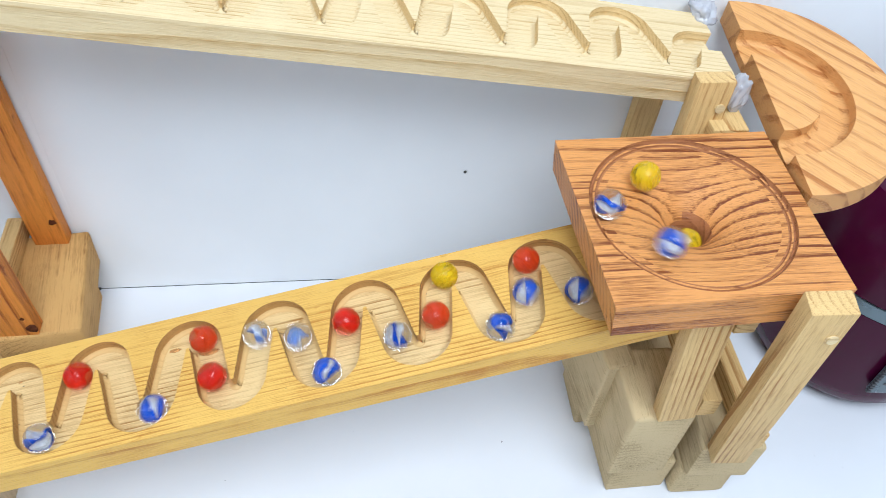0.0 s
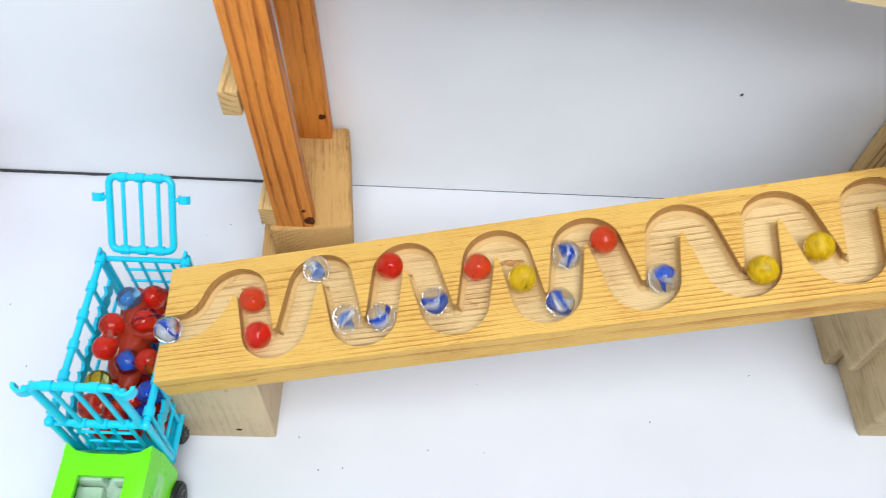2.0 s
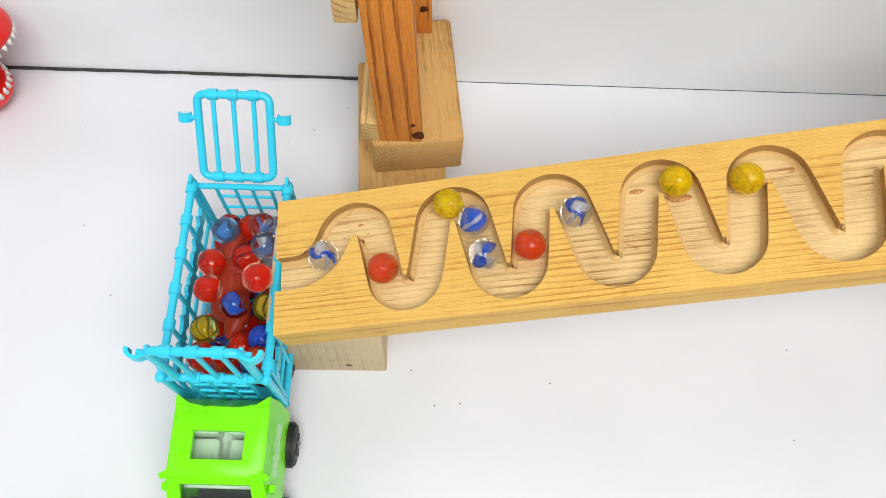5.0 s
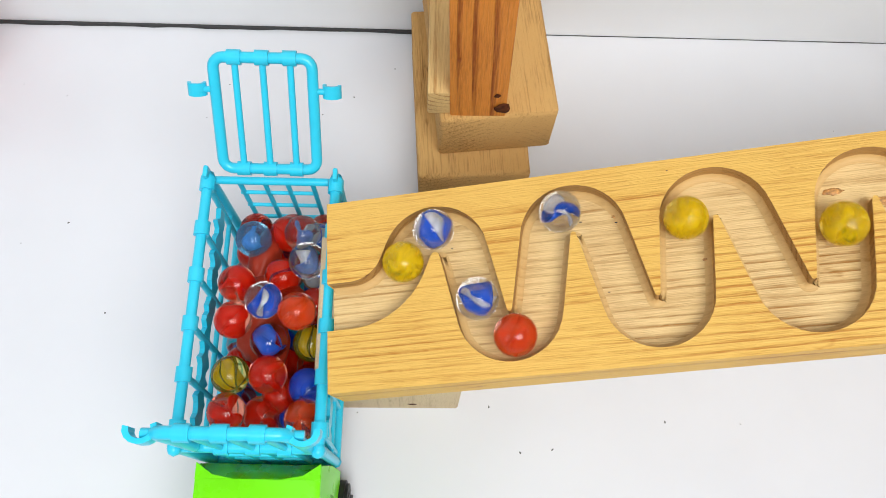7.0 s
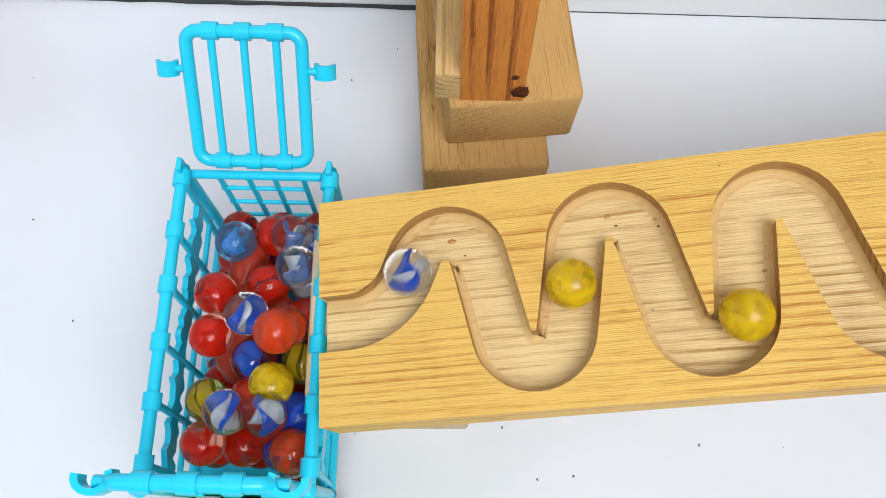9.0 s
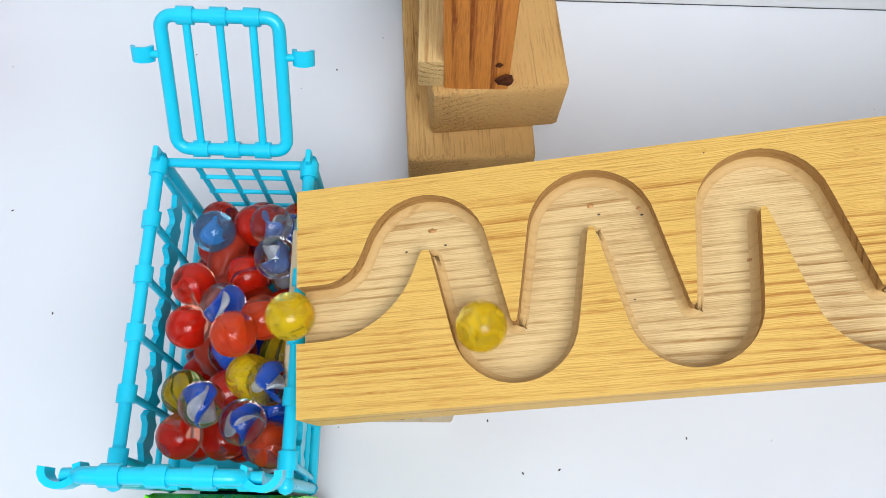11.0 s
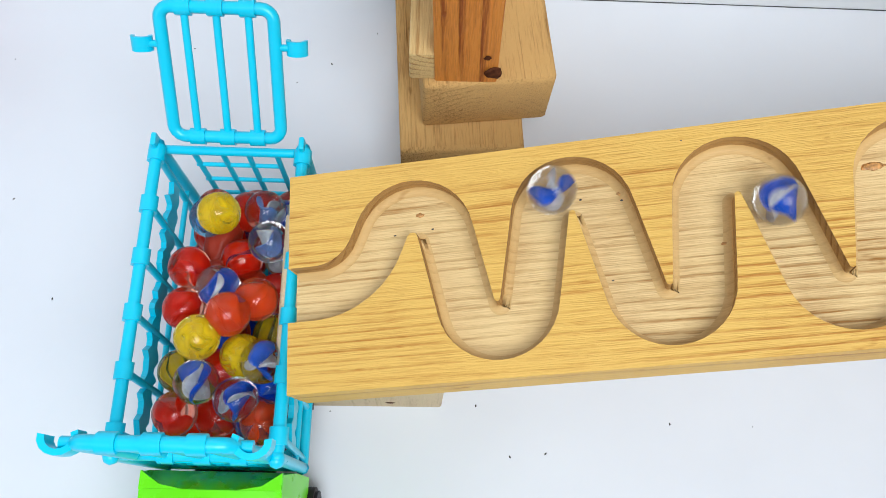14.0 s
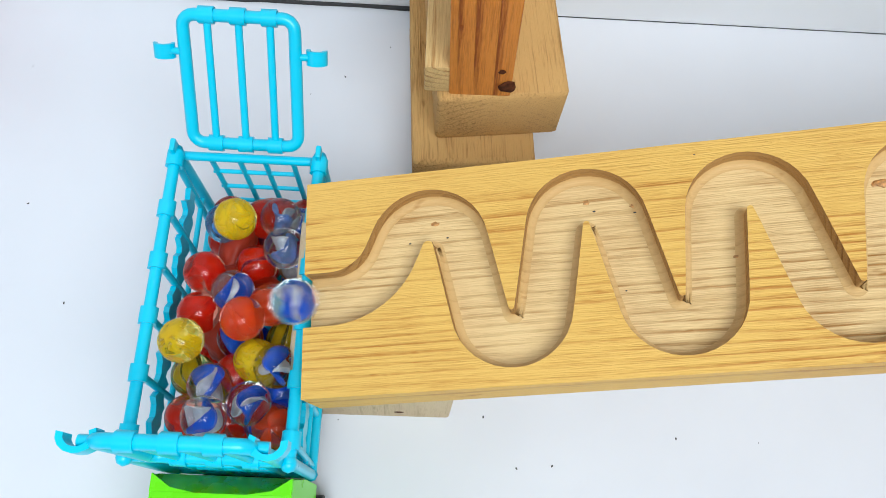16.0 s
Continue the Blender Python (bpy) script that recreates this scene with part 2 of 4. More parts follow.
def ribbon_glass(name, colour):
    """Milky coloured glass: half of the light that meets it comes out on its other side."""
    m, t, p = nodes_of(name)
    t.nodes.remove(p)
    co = t.nodes.new("ShaderNodeTexCoord")
    n = add(t, "ShaderNodeTexNoise", Scale=330.0, Detail=3.0)
    t.links.new(co.outputs["Object"], n.inputs["Vector"])
    c = ramp(t, [(0.3, tuple(x * 0.8 for x in colour)), (0.7, tuple(min(1, x * 1.15) for x in colour))])
    t.links.new(n.outputs[0], c.inputs[0])
    front, back = t.nodes.new("ShaderNodeBsdfDiffuse"), t.nodes.new("ShaderNodeBsdfTranslucent")
    both = add(t, "ShaderNodeMixShader", Fac=0.45)
    for k, b in ((1, front), (2, back)):
        t.links.new(c.outputs[0], b.inputs[0])
        t.links.new(b.outputs[0], both.inputs[k])
    t.links.new(both.outputs[0], t.nodes["Material Output"].inputs[0])
    return m


BLUE_IN = ribbon_glass("blue_ribbon", (0.05, 0.19, 0.95))
PALE_IN = ribbon_glass("pale_blue_ribbon", (0.30, 0.45, 0.85))
WHITE_IN = ribbon_glass("white_ribbon", (0.88, 0.89, 0.90))
NAVY_IN = ribbon_glass("navy_ribbon", (0.01, 0.04, 0.30))
WINE_IN = ribbon_glass("wine_ribbon", (0.32, 0.012, 0.03))
RED_IN = ribbon_glass("red_ribbon", (1.0, 0.034, 0.008))
ORANGE_IN = ribbon_glass("orange_ribbon", (1.0, 0.10, 0.012))
YELLOW_IN = ribbon_glass("yellow_ribbon", (1.0, 0.68, 0.006))
GREEN_IN = ribbon_glass("dark_green_ribbon", (0.035, 0.05, 0.012))

# ---------------------------------------------------------------- mesh helpers


def part(name, bm, material, parent=None, label="", m=None, smooth=False):
    me = bpy.data.meshes.new(name)
    bmesh.ops.recalc_face_normals(bm, faces=bm.faces)
    bm.to_mesh(me)
    bm.free()
    for mat in (material if isinstance(material, (list, tuple)) else [material]):
        me.materials.append(mat)
    if smooth:
        for p in me.polygons:
            p.use_smooth = True
    ob = new(name, me)
    if m is not None:
        ob.matrix_basis = m
    if parent:
        ob.parent = parent
    if label:
        tagged(ob, label)
    return ob


def shade(ob, degrees=35):
    for p in ob.data.polygons:
        p.use_smooth = True
    ob.data.set_sharp_from_angle(angle=radians(degrees))
    return ob


def thing(name, where, label, category, group="", kind=""):
    ob = new(name)
    ob.matrix_basis = where if isinstance(where, Matrix) else Matrix.Translation(where)
    ob.empty_display_size = 0.02
    return tagged(ob, label, category, group, kind)


def box_bm(x0, x1, y0, y1, z0, z1, bevel=0.0, seg=2):
    bm = bmesh.new()
    bmesh.ops.create_cube(bm, size=1)
    bmesh.ops.scale(bm, vec=(x1 - x0, y1 - y0, z1 - z0), verts=bm.verts)
    bmesh.ops.translate(bm, vec=((x0 + x1) / 2, (y0 + y1) / 2, (z0 + z1) / 2), verts=bm.verts)
    if bevel:
        bmesh.ops.bevel(bm, geom=bm.edges[:], offset=bevel, segments=seg, affect="EDGES", profile=0.6)
    return bm


def prism(bm, poly, z0, z1, bottom=True):
    """An upright prism on a plain outline, counter-clockwise or not."""
    lo = [bm.verts.new((x, y, z0)) for x, y in poly]
    hi = [bm.verts.new((x, y, z1)) for x, y in poly]
    n = len(poly)
    for i in range(n):
        bm.faces.new((lo[i], lo[(i + 1) % n], hi[(i + 1) % n], hi[i]))
    got = delaunay_2d_cdt([Vector(p) for p in poly], [], [list(range(n))], 1, 1e-7)
    for level, flip in ((z1, False), (z0, True)) if bottom else ((z1, False),):
        cap = [bm.verts.new((p.x, p.y, level)) for p in got[0]]
        for f in got[2]:
            bm.faces.new([cap[i] for i in (reversed(f) if flip else f)])
    bmesh.ops.remove_doubles(bm, verts=bm.verts, dist=1e-7)


def rod(bm, a, b, r, seg=10, cap=True, r2=None):
    a, b = Vector(a), Vector(b)
    d = b - a
    m = Matrix.Translation((a + b) / 2) @ d.to_track_quat("Z", "Y").to_matrix().to_4x4()
    bmesh.ops.create_cone(bm, cap_ends=cap, segments=seg, radius1=r, radius2=r if r2 is None else r2, depth=d.length, matrix=m)


def along(a, b, side=(0, 1, 0)):
    """The pose of a beam whose local x runs from a to b and whose local y lies near side."""
    a, b = Vector(a), Vector(b)
    x = (b - a).normalized()
    z = x.cross(Vector(side)).normalized()
    y = z.cross(x)
    return Matrix(((x.x, y.x, z.x, a.x), (x.y, y.y, z.y, a.y), (x.z, y.z, z.z, a.z), (0, 0, 0, 1)))


def beam(name, a, b, w, d, material, parent=None, side=(0, 1, 0), bevel=0.0012, label=""):
    """A sawn stick from a to b, its middle line there: w along side, d across it."""
    length = (Vector(b) - Vector(a)).length
    ob = part(name, box_bm(0, length, -w / 2, w / 2, -d / 2, d / 2, bevel), material, parent, label, along(a, b, side))
    return shade(ob, 50)


def jitter(bm, amount, seed):
    rnd = random.Random(seed)
    for v in bm.verts:
        v.co += Vector((rnd.uniform(-1, 1), rnd.uniform(-1, 1), rnd.uniform(-1, 1))) * amount


# ---------------------------------------------------------------- setting
WALL_Y = 0.6835
fl = part("floor", box_bm(-2.2, 2.2, -2.0, 1.2, -0.03, 0.0), WHITE)
tagged(fl, "smooth glossy white board floor with dust specks", "floor", kind="structure")

wall = thing("wall_north", (0, WALL_Y, 0), "white backdrop panels standing on the white floor", "wall", kind="structure")


def wall_panel(x0, x1, gap0, gap1, y):
    bm = bmesh.new()
    prism(bm, [(x0, gap0), (x1, gap1), (x1, 1.1), (x0, 1.1)], 0, 0.012)
    return part("panel", bm, WALLW, wall, m=pose(0, y + 0.012, 0, 90, 0, 0))


wall_panel(-1.6, -0.205, 0.0016, 0.0014, 0.0)
wall_panel(-0.2049, 1.6, 0.0005, 0.0004, 0.0)
# the gap's shade is put in as near-black strips along the panel foot
rnd = random.Random(21)
for x0, x1, deep, tall in ((-1.6, -0.205, 0.0019, 0.0022), (-0.205, 1.6, 0.0004, 0.0005)):
    n = int((x1 - x0) / 0.012)
    front = [(x0 + (x1 - x0) * i / n, -deep * rnd.uniform(0.65, 1.15)) for i in range(n + 1)]
    bm = bmesh.new()
    prism(bm, front + [(x1, 0.008), (x0, 0.008)], 0.0, tall)
    part("joint", bm, DARK, wall, "dark uneven strip standing in for the shaded gap under the panel")
# unseen dark board added behind the panels so the gap stays dark
part("backing", box_bm(-1.6, 1.6, 0.016, 0.03, 0.0, 1.1), DARK, wall)

room = [("wall_south", (-2.2, 2.2, -2.03, -2.0, 0, 2.3)), ("wall_east", (2.2, 2.23, -2.0, 1.2, 0, 2.3)),
        ("wall_west", (-2.23, -2.2, -2.0, 1.2, 0, 2.3)), ("wall_far", (-2.2, 2.2, 1.2, 1.23, 0, 2.3))]
for n, b in room:
    tagged(part(n, box_bm(*b), ROOM), "plain white painted room wall", "wall", kind="structure")
tagged(part("ceiling", box_bm(-2.2, 2.2, -2.0, 1.2, 2.3, 2.33), ROOM), "plain white ceiling", "ceiling", kind="structure")

# ---------------------------------------------------------------- winding groove
HALF = 0.0106
COVE = 0.0032


def groove_line(first, turns, last, step=0.002):
    """Centre line of a winding groove: from a start point round circles (u, v, radius, side) to an end point."""
    prev, legs, pts = (first[0], first[1], 0.0, 0), [], [first]
    for c in list(turns) + [(last[0], last[1], 0.0, 0)]:
        dx, dy = c[0] - prev[0], c[1] - prev[1]
        h = math.atan2(dy, dx) + math.asin(max(-1, min(1, (prev[2] * prev[3] - c[2] * c[3]) / math.hypot(dx, dy))))
        nx, ny = math.sin(h), -math.cos(h)
        legs.append(((prev[0] + nx * prev[2] * prev[3], prev[1] + ny * prev[2] * prev[3]), (c[0] + nx * c[2] * c[3], c[1] + ny * c[2] * c[3]), h))
        prev = c
    for i, (p, q, h) in enumerate(legs):
        n = max(2, int(math.dist(p, q) / step / 2))
        pts += [(p[0] + (q[0] - p[0]) * k / n, p[1] + (q[1] - p[1]) * k / n) for k in range(1, n + 1)]
        if i < len(turns):
            cx, cy, r, s = turns[i]
            dh = (legs[i + 1][2] - h) * s % (2 * math.pi) * s
            n = max(3, int(abs(dh) * r / step))
            pts += [(cx + math.sin(h + dh * k / n) * r * s, cy - math.cos(h + dh * k / n) * r * s) for k in range(1, n)]
    return pts


def sides(line, half):
    left, right = [], []
    for i, (x, y) in enumerate(line):
        a, b = line[max(0, i - 1)], line[min(len(line) - 1, i + 1)]
        d = math.hypot(b[0] - a[0], b[1] - a[1])
        nx, ny = -(b[1] - a[1]) / d, (b[0] - a[0]) / d
        left.append((x + nx * half, y + ny * half))
        right.append((x - nx * half, y - ny * half))
    return left, right


def clip_end(points, x0, x1):
    """Lets a groove side begin and end exactly on the board's ends."""
    q = [p for p in points if x0 < p[0] < x1]
    return [(x0, q[0][1])] + q + [(x1, q[-1][1])]


def winding_board(name, line, length, width, thick, depth, materials, m, label):
    """A board with a winding groove cut into its top, top face at z = 0."""
    left, right = (clip_end(s, 0.0, length) for s in sides(line, HALF))
    bm = bmesh.new()
    prism(bm, [(0, 0), (length, 0), (length, width), (0, width)], -thick, -depth)
    prism(bm, [(0, width)] + left + [(length, width)], -depth, 0, bottom=False)
    prism(bm, [(0, 0)] + right + [(length, 0)], -depth, 0, bottom=False)
    bm.normal_update()
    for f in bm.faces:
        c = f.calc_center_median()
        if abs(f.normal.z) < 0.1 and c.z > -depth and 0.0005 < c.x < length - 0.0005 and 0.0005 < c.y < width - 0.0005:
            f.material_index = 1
        elif abs(c.z + depth) < 1e-5:
            f.material_index = 2
    ob = part(name, bm, materials[:3], None, "", m)
    # the rounded foot that the router bit leaves along each wall
    for sign in (1, -1):
        bm = bmesh.new()
        lines = []
        for k in range(7):
            a = math.pi / 2 * k / 6
            off = HALF + 0.0002 - COVE * (1 - math.cos(a))
            z = -depth + COVE * (1 - math.sin(a)) + (0.00015 if k == 6 else 0)
            l, r = sides(line, off)
            lines.append([(p[0], p[1], z) for p in (l if sign > 0 else r)])
        keep = [i for i in range(len(line)) if all(0.0003 < q[i][0] < length - 0.0003 for q in lines)]
        rows = [[bm.verts.new(q[i]) for i in keep] for q in lines]
        for a, b in zip(rows, rows[1:]):
            for i in range(len(keep) - 1):
                bm.faces.new((a[i], a[i + 1], b[i + 1], b[i]))
        part("groove_cove", bm, materials[3], ob, smooth=True)
    return tagged(ob, label, "marble track")


TOPS = (0.0488, 0.1085, 0.1663, 0.2270, 0.2850, 0.3445, 0.4035, 0.4625)
VALLEYS = (0.0790, 0.1390, 0.1982, 0.2560, 0.3155, 0.3745, 0.4335, 0.4920)
LOWER_TURNS = [(0.010, 0.0640, 0.0265, 1)]
for i in range(8):
    LOWER_TURNS += [(TOPS[i], 0.0552 if i == 0 else 0.0578, 0.0126 if i == 0 else 0.0118, -1), (VALLEYS[i], 0.0288, 0.0117, 1)]
LOWER = groove_line((-0.004, 0.0375), LOWER_TURNS, (0.520, 0.052))
YAW, SLOPE, ROLL = 4.037, 12.615, -0.29
cu, su, cs, ss = math.cos(radians(YAW)), math.sin(radians(YAW)), math.cos(radians(SLOPE)), math.sin(radians(SLOPE))
U = Vector((cu * cs, su * cs, ss))
V = Vector((-su, cu, 0)) * math.cos(radians(ROLL)) + U.cross(Vector((-su, cu, 0))) * math.sin(radians(ROLL))
N = U.cross(V)
BOARD = Matrix(((U.x, V.x, N.x, -0.2935), (U.y, V.y, N.y, 0.4137), (U.z, V.z, N.z, 0.1294), (0, 0, 0, 1)))
lower_track = winding_board("marble_track", LOWER, 0.552, 0.0862, 0.0220, 0.009, (PINE, DARK_ROUTED, BED, FOOT), BOARD, "honey pine board with a deep winding marble groove, sloping down")

# resin streaks and small knots in the bed of the groove
for u, v, a, b in [(0.2379, 0.0581, 0.0065, 0.0022), (0.2329, 0.0601, 0.0040, 0.0013), (0.2146, 0.0661, 0.0040, 0.0016), (0.1093, 0.0700, 0.0013, 0.0009), (0.1264, 0.0669, 0.0011, 0.0009), (0.0503, 0.0673, 0.0016, 0.0009), (0.1607, 0.0431, 0.0012, 0.0007)]:
    bm = bmesh.new()
    bmesh.ops.create_icosphere(bm, subdivisions=3, radius=1)
    for w in bm.verts:
        w.co = Vector((w.co.x * a, w.co.y * b, w.co.z * 0.00025)) * (1 + 0.5 * noise.noise(w.co * 2.2 + Vector((u * 90, 0, 0))))
    part("knot", bm, RESIN, lower_track, "brown resin streak", pose(u, v, -0.009), True)

UPPER_TURNS = []
for i in range(9):
    UPPER_TURNS += [(0.0300 + 0.0583 * i, 0.0285, 0.0116, 1), (0.0588 + 0.0583 * i, 0.0525, 0.0118, -1)]
UPPER = groove_line((-0.004, 0.06), UPPER_TURNS[:-1] + [(0.5235, 0.0335, 0.0122, -1)], (0.560, 0.0457))
UP = along((-0.2438, 0.5875, 0.3815), (0.3010, 0.5875, 0.3082), (0, 1, 0))
winding_board("marble_track", UPPER, 0.5375, 0.0812, 0.0195, 0.009, (PALE, ROUTED_PALE, BED_PALE, BED_PALE), UP, "pale pine board with a winding marble groove, held high")

# ---------------------------------------------------------------- tray with funnel


def funnel_tray():
    bm = bmesh.new()
    corners = [Vector((0.1590, 0.5510)), Vector((0.3000, 0.5560)), Vector((0.3022, 0.4255)), Vector((0.1645, 0.4200))]
    c = Vector((0.2290, 0.4890))
    hole = Vector((0.2335, 0.4905))
    z1, z0, n = 0.295, 0.270, 96
    profile = [(0.0609, 0.2940), (0.0602, 0.2928), (0.0594, 0.2926), (0.0588, 0.2935), (0.0576, 0.2935), (0.0570, 0.2926), (0.0560, 0.2926), (0.052, 0.2922), (0.042, 0.2906), (0.032, 0.2880), (0.025, 0.2850), (0.019, 0.2810), (0.0145, 0.2760), (0.0112, 0.2715), (0.0105, 0.268), (0.0104, 0.250)]

    def edge(a):
        d = Vector((math.cos(a), math.sin(a)))
        best = 9
        for i in range(4):
            p, q = corners[i], corners[(i + 1) % 4]
            e = q - p
            den = d.x * e.y - d.y * e.x
            if abs(den) > 1e-9:
                k = ((p.x - c.x) * e.y - (p.y - c.y) * e.x) / den
                w = ((p.x - c.x) * d.y - (p.y - c.y) * d.x) / den
                if k > 0 and -1e-6 <= w <= 1 + 1e-6:
                    best = min(best, k)
        return c + d * best
    angles = sorted([2 * math.pi * i / n for i in range(n)] + [math.atan2((q - c).y, (q - c).x) % (2 * math.pi) for q in corners])
    rows = []
    outer, low = [], []
    for a in angles:
        e = edge(a)
        outer.append(bm.verts.new((e.x, e.y, z1)))
        inset = 0.003 if abs(e.x - 0.162) < 0.006 else 0.0
        low.append(bm.verts.new((e.x + inset, e.y, z0)))
    rows.append(outer)
    rows.append([bm.verts.new((c.x + 0.0612 * math.cos(a), c.y + 0.0612 * math.sin(a), z1)) for a in angles])
    for r, z in profile:
        k = (r / 0.06) ** 1.0
        o = hole.lerp(c, k)
        rows.append([bm.verts.new((o.x + r * math.cos(a), o.y + r * math.sin(a), z)) for a in angles])
    rim = bmesh.new()
    for k, (p, q) in enumerate(zip(rows, rows[1:])):
        for i in range(len(angles)):
            j = (i + 1) % len(angles)
            four = (p[i], p[j], q[j], q[i])
            if 1 <= k <= 8:
                rim.faces.new([rim.verts.new(v.co) for v in four])
            else:
                bm.faces.new(four)
    bmesh.ops.remove_doubles(rim, verts=rim.verts, dist=1e-6)
    for f in rim.faces:
        v = f.calc_center_median()
        r = math.hypot(v.x - c.x, v.y - c.y)
        if 0.0588 < r < 0.0612 or 0.0562 < r < 0.0578:
            f.material_index = 1
    bmesh.ops.translate(rim, vec=(-0.229, -0.489, -0.27), verts=rim.verts)
    for i in range(len(angles)):
        j = (i + 1) % len(angles)
        bm.faces.new((outer[j], outer[i], low[i], low[j]))
        bm.faces.new((low[j], low[i], rows[-1][i], rows[-1][j]))
    # the throat of the hole takes the same darker cedar as the ring cuts
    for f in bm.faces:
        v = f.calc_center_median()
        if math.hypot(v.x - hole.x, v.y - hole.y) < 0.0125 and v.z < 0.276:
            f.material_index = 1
    bmesh.ops.translate(bm, vec=(-0.229, -0.489, -0.27), verts=bm.verts)
    ob = part("funnel_tray", bm, (CEDAR, DARK_CEDAR), None, "", pose(0.229, 0.489, 0.27))
    shade(ob, 30)
    shade(part("dish_rim", rim, (CEDAR, DARK_CEDAR), ob, "double ring cut round the dish, scorched dark"), 30)
    return tagged(ob, "reddish cedar block with a round dish and funnel hole", "marble tray")


funnel_tray()

# ---------------------------------------------------------------- curved end piece


def curved_piece():
    cx, cy, top, floor, low = 0.3075, 0.5845, 0.3078, 0.2963, 0.2898

    def arc(rx, ry, n=40):
        return [(rx * math.cos(a), ry * math.sin(a)) for a in [math.radians(-90 + 180 * i / n) for i in range(n + 1)]]
    body = arc(0.0927, 0.0927)
    bm = bmesh.new()
    prism(bm, body, low - top, floor - top)
    prism(bm, body + arc(0.0590, 0.0600)[::-1], floor - top, 0, bottom=False)
    prism(bm, [(x, y - 0.0025) for x, y in arc(0.0355, 0.0365)], floor - top, 0, bottom=False)
    bmesh.ops.rotate(bm, matrix=Matrix.Rotation(radians(46), 3, "Z"), verts=bm.verts)
    ob = part("curved_track", bm, LARCH, None, "", pose(cx, cy, top, 4.8) @ pose(0, 0, 0, 0, 0, -48.6))
    shade(ob, 30)
    for rx, ry, dy, way, name in ((0.0592, 0.0602, 0.0, -1, "channel_cove"), (0.0353, 0.0363, -0.0025, 1, "channel_cove")):
        bm = bmesh.new()
        lines = []
        for k in range(6):
            a = math.pi / 2 * k / 5
            off, z = way * 0.0045 * (1 - math.cos(a)), floor - top + 0.0045 * (1 - math.sin(a)) + 0.0001
            lines.append([bm.verts.new((x, y + dy, z)) for x, y in arc(rx + off, ry + off)])
        for p, q in zip(lines, lines[1:]):
            for i in range(len(p) - 1):
                bm.faces.new((p[i], p[i + 1], q[i + 1], q[i]))
        bmesh.ops.rotate(bm, matrix=Matrix.Rotation(radians(46), 3, "Z"), verts=bm.verts)
        part(name, bm, LARCH, ob, smooth=True)
    tagged(ob, "larch half-round piece with a curved marble groove, tilted to the tray", "marble track")
    for x, y, z, sx, sy, sz, seed in [(0.2900, 0.668, 0.312, 0.010, 0.012, 0.008, 3), (0.2890, 0.5850, 0.3030, 0.007, 0.006, 0.014, 4)]:
        g = bmesh.new()
        bmesh.ops.create_icosphere(g, subdivisions=4, radius=1)
        for v in g.verts:
            v.co *= 1 + 0.45 * noise.noise(v.co * 1.5 + Vector((seed, 0, 0))) + 0.22 * noise.noise(v.co * 4 + Vector((seed, 3, 0)))
            v.co = Vector((v.co.x * sx, v.co.y * sy, v.co.z * sz))
        tagged(part("glue_blob", g, GLUE, None, "", pose(x, y, z), True), "milky white hot glue blob on the wood joint", "glue")


curved_piece()

# ---------------------------------------------------------------- trestles and blocks


def block(name, x0, x1, y0, y1, z0, z1, material, turn, label, bevel=0.003, seed=1, lie="y"):
    """A sawn offcut, its grain along y (or x, or z)."""
    cx, cy, cz = (x0 + x1) / 2, (y0 + y1) / 2, (z0 + z1) / 2
    dx, dy, dz = (x1 - x0) / 2, (y1 - y0) / 2, (z1 - z0) / 2
    if lie == "y":
        bm, m = box_bm(-dy, dy, -dx, dx, -dz, dz, bevel, 3), pose(cx, cy, cz, 0, 0, 90 + turn)
    elif lie == "x":
        bm, m = box_bm(-dx, dx, -dy, dy, -dz, dz, bevel, 3), pose(cx, cy, cz, 0, 0, turn)
    else:
        bm, m = box_bm(-dz, dz, -dy, dy, -dx, dx, bevel, 3), pose(cx, cy, cz, 0, -90, turn)
    jitter(bm, 0.0003, seed)
    return tagged(shade(part(name, bm, material, None, "", m), 40), label, "wood block")


block("wood_block", -0.2640, -0.1980, 0.5560, 0.672, 0.0, 0.0425, BLOCK, 4.0, "weathered pine offcut lying on the white floor", seed=2)
block("wood_block", -0.2548, -0.1890, 0.5720, 0.6790, 0.0425, 0.0835, BLOCK, 6.5, "brown sawn pine offcut stacked on another block", seed=3)
post = block("wood_block", -0.303, -0.2350, 0.4270, 0.492, 0.0, 0.1105, PALEBLOCK, 1.0, "pale pine offcut standing under the track end", bevel=0.0015, seed=4, lie="z")
hole = bmesh.new()
bmesh.ops.create_icosphere(hole, subdivisions=2, radius=0.0022)
for v in hole.verts:
    v.co = Vector((v.co.x * 1.3, v.co.y * 0.25, v.co.z))
part("nail_hole", hole, KNOT, None, "dark old nail hole", pose(-0.2605, 0.4272, 0.0158), True).parent = post
post.children[0].matrix_parent_inverse = post.matrix_basis.inverted()


def trestle(label, group):
    return thing("trestle", (0, 0, 0), label, "trestle", group)


left = trestle("orange oiled pine trestle with two legs and cross rails", "trestles under the tracks")
leg = beam("leg", (-0.2280, 0.5790, 0.0835), (-0.2380, 0.5790, 0.398), 0.0135, 0.030, ORANGE, left)
beam("leg", (-0.2225, 0.6735, 0.0835), (-0.2300, 0.6735, 0.400), 0.0130, 0.028, ORANGE, left)
beam("rail", (-0.2490, 0.5730, 0.0945), (-0.2490, 0.6800, 0.0945), 0.0125, 0.021, STICK, left, side=(1, 0, 0))
beam("rail", (-0.2560, 0.5740, 0.2190), (-0.2560, 0.6800, 0.2190), 0.0135, 0.022, STICK, left, side=(1, 0, 0))
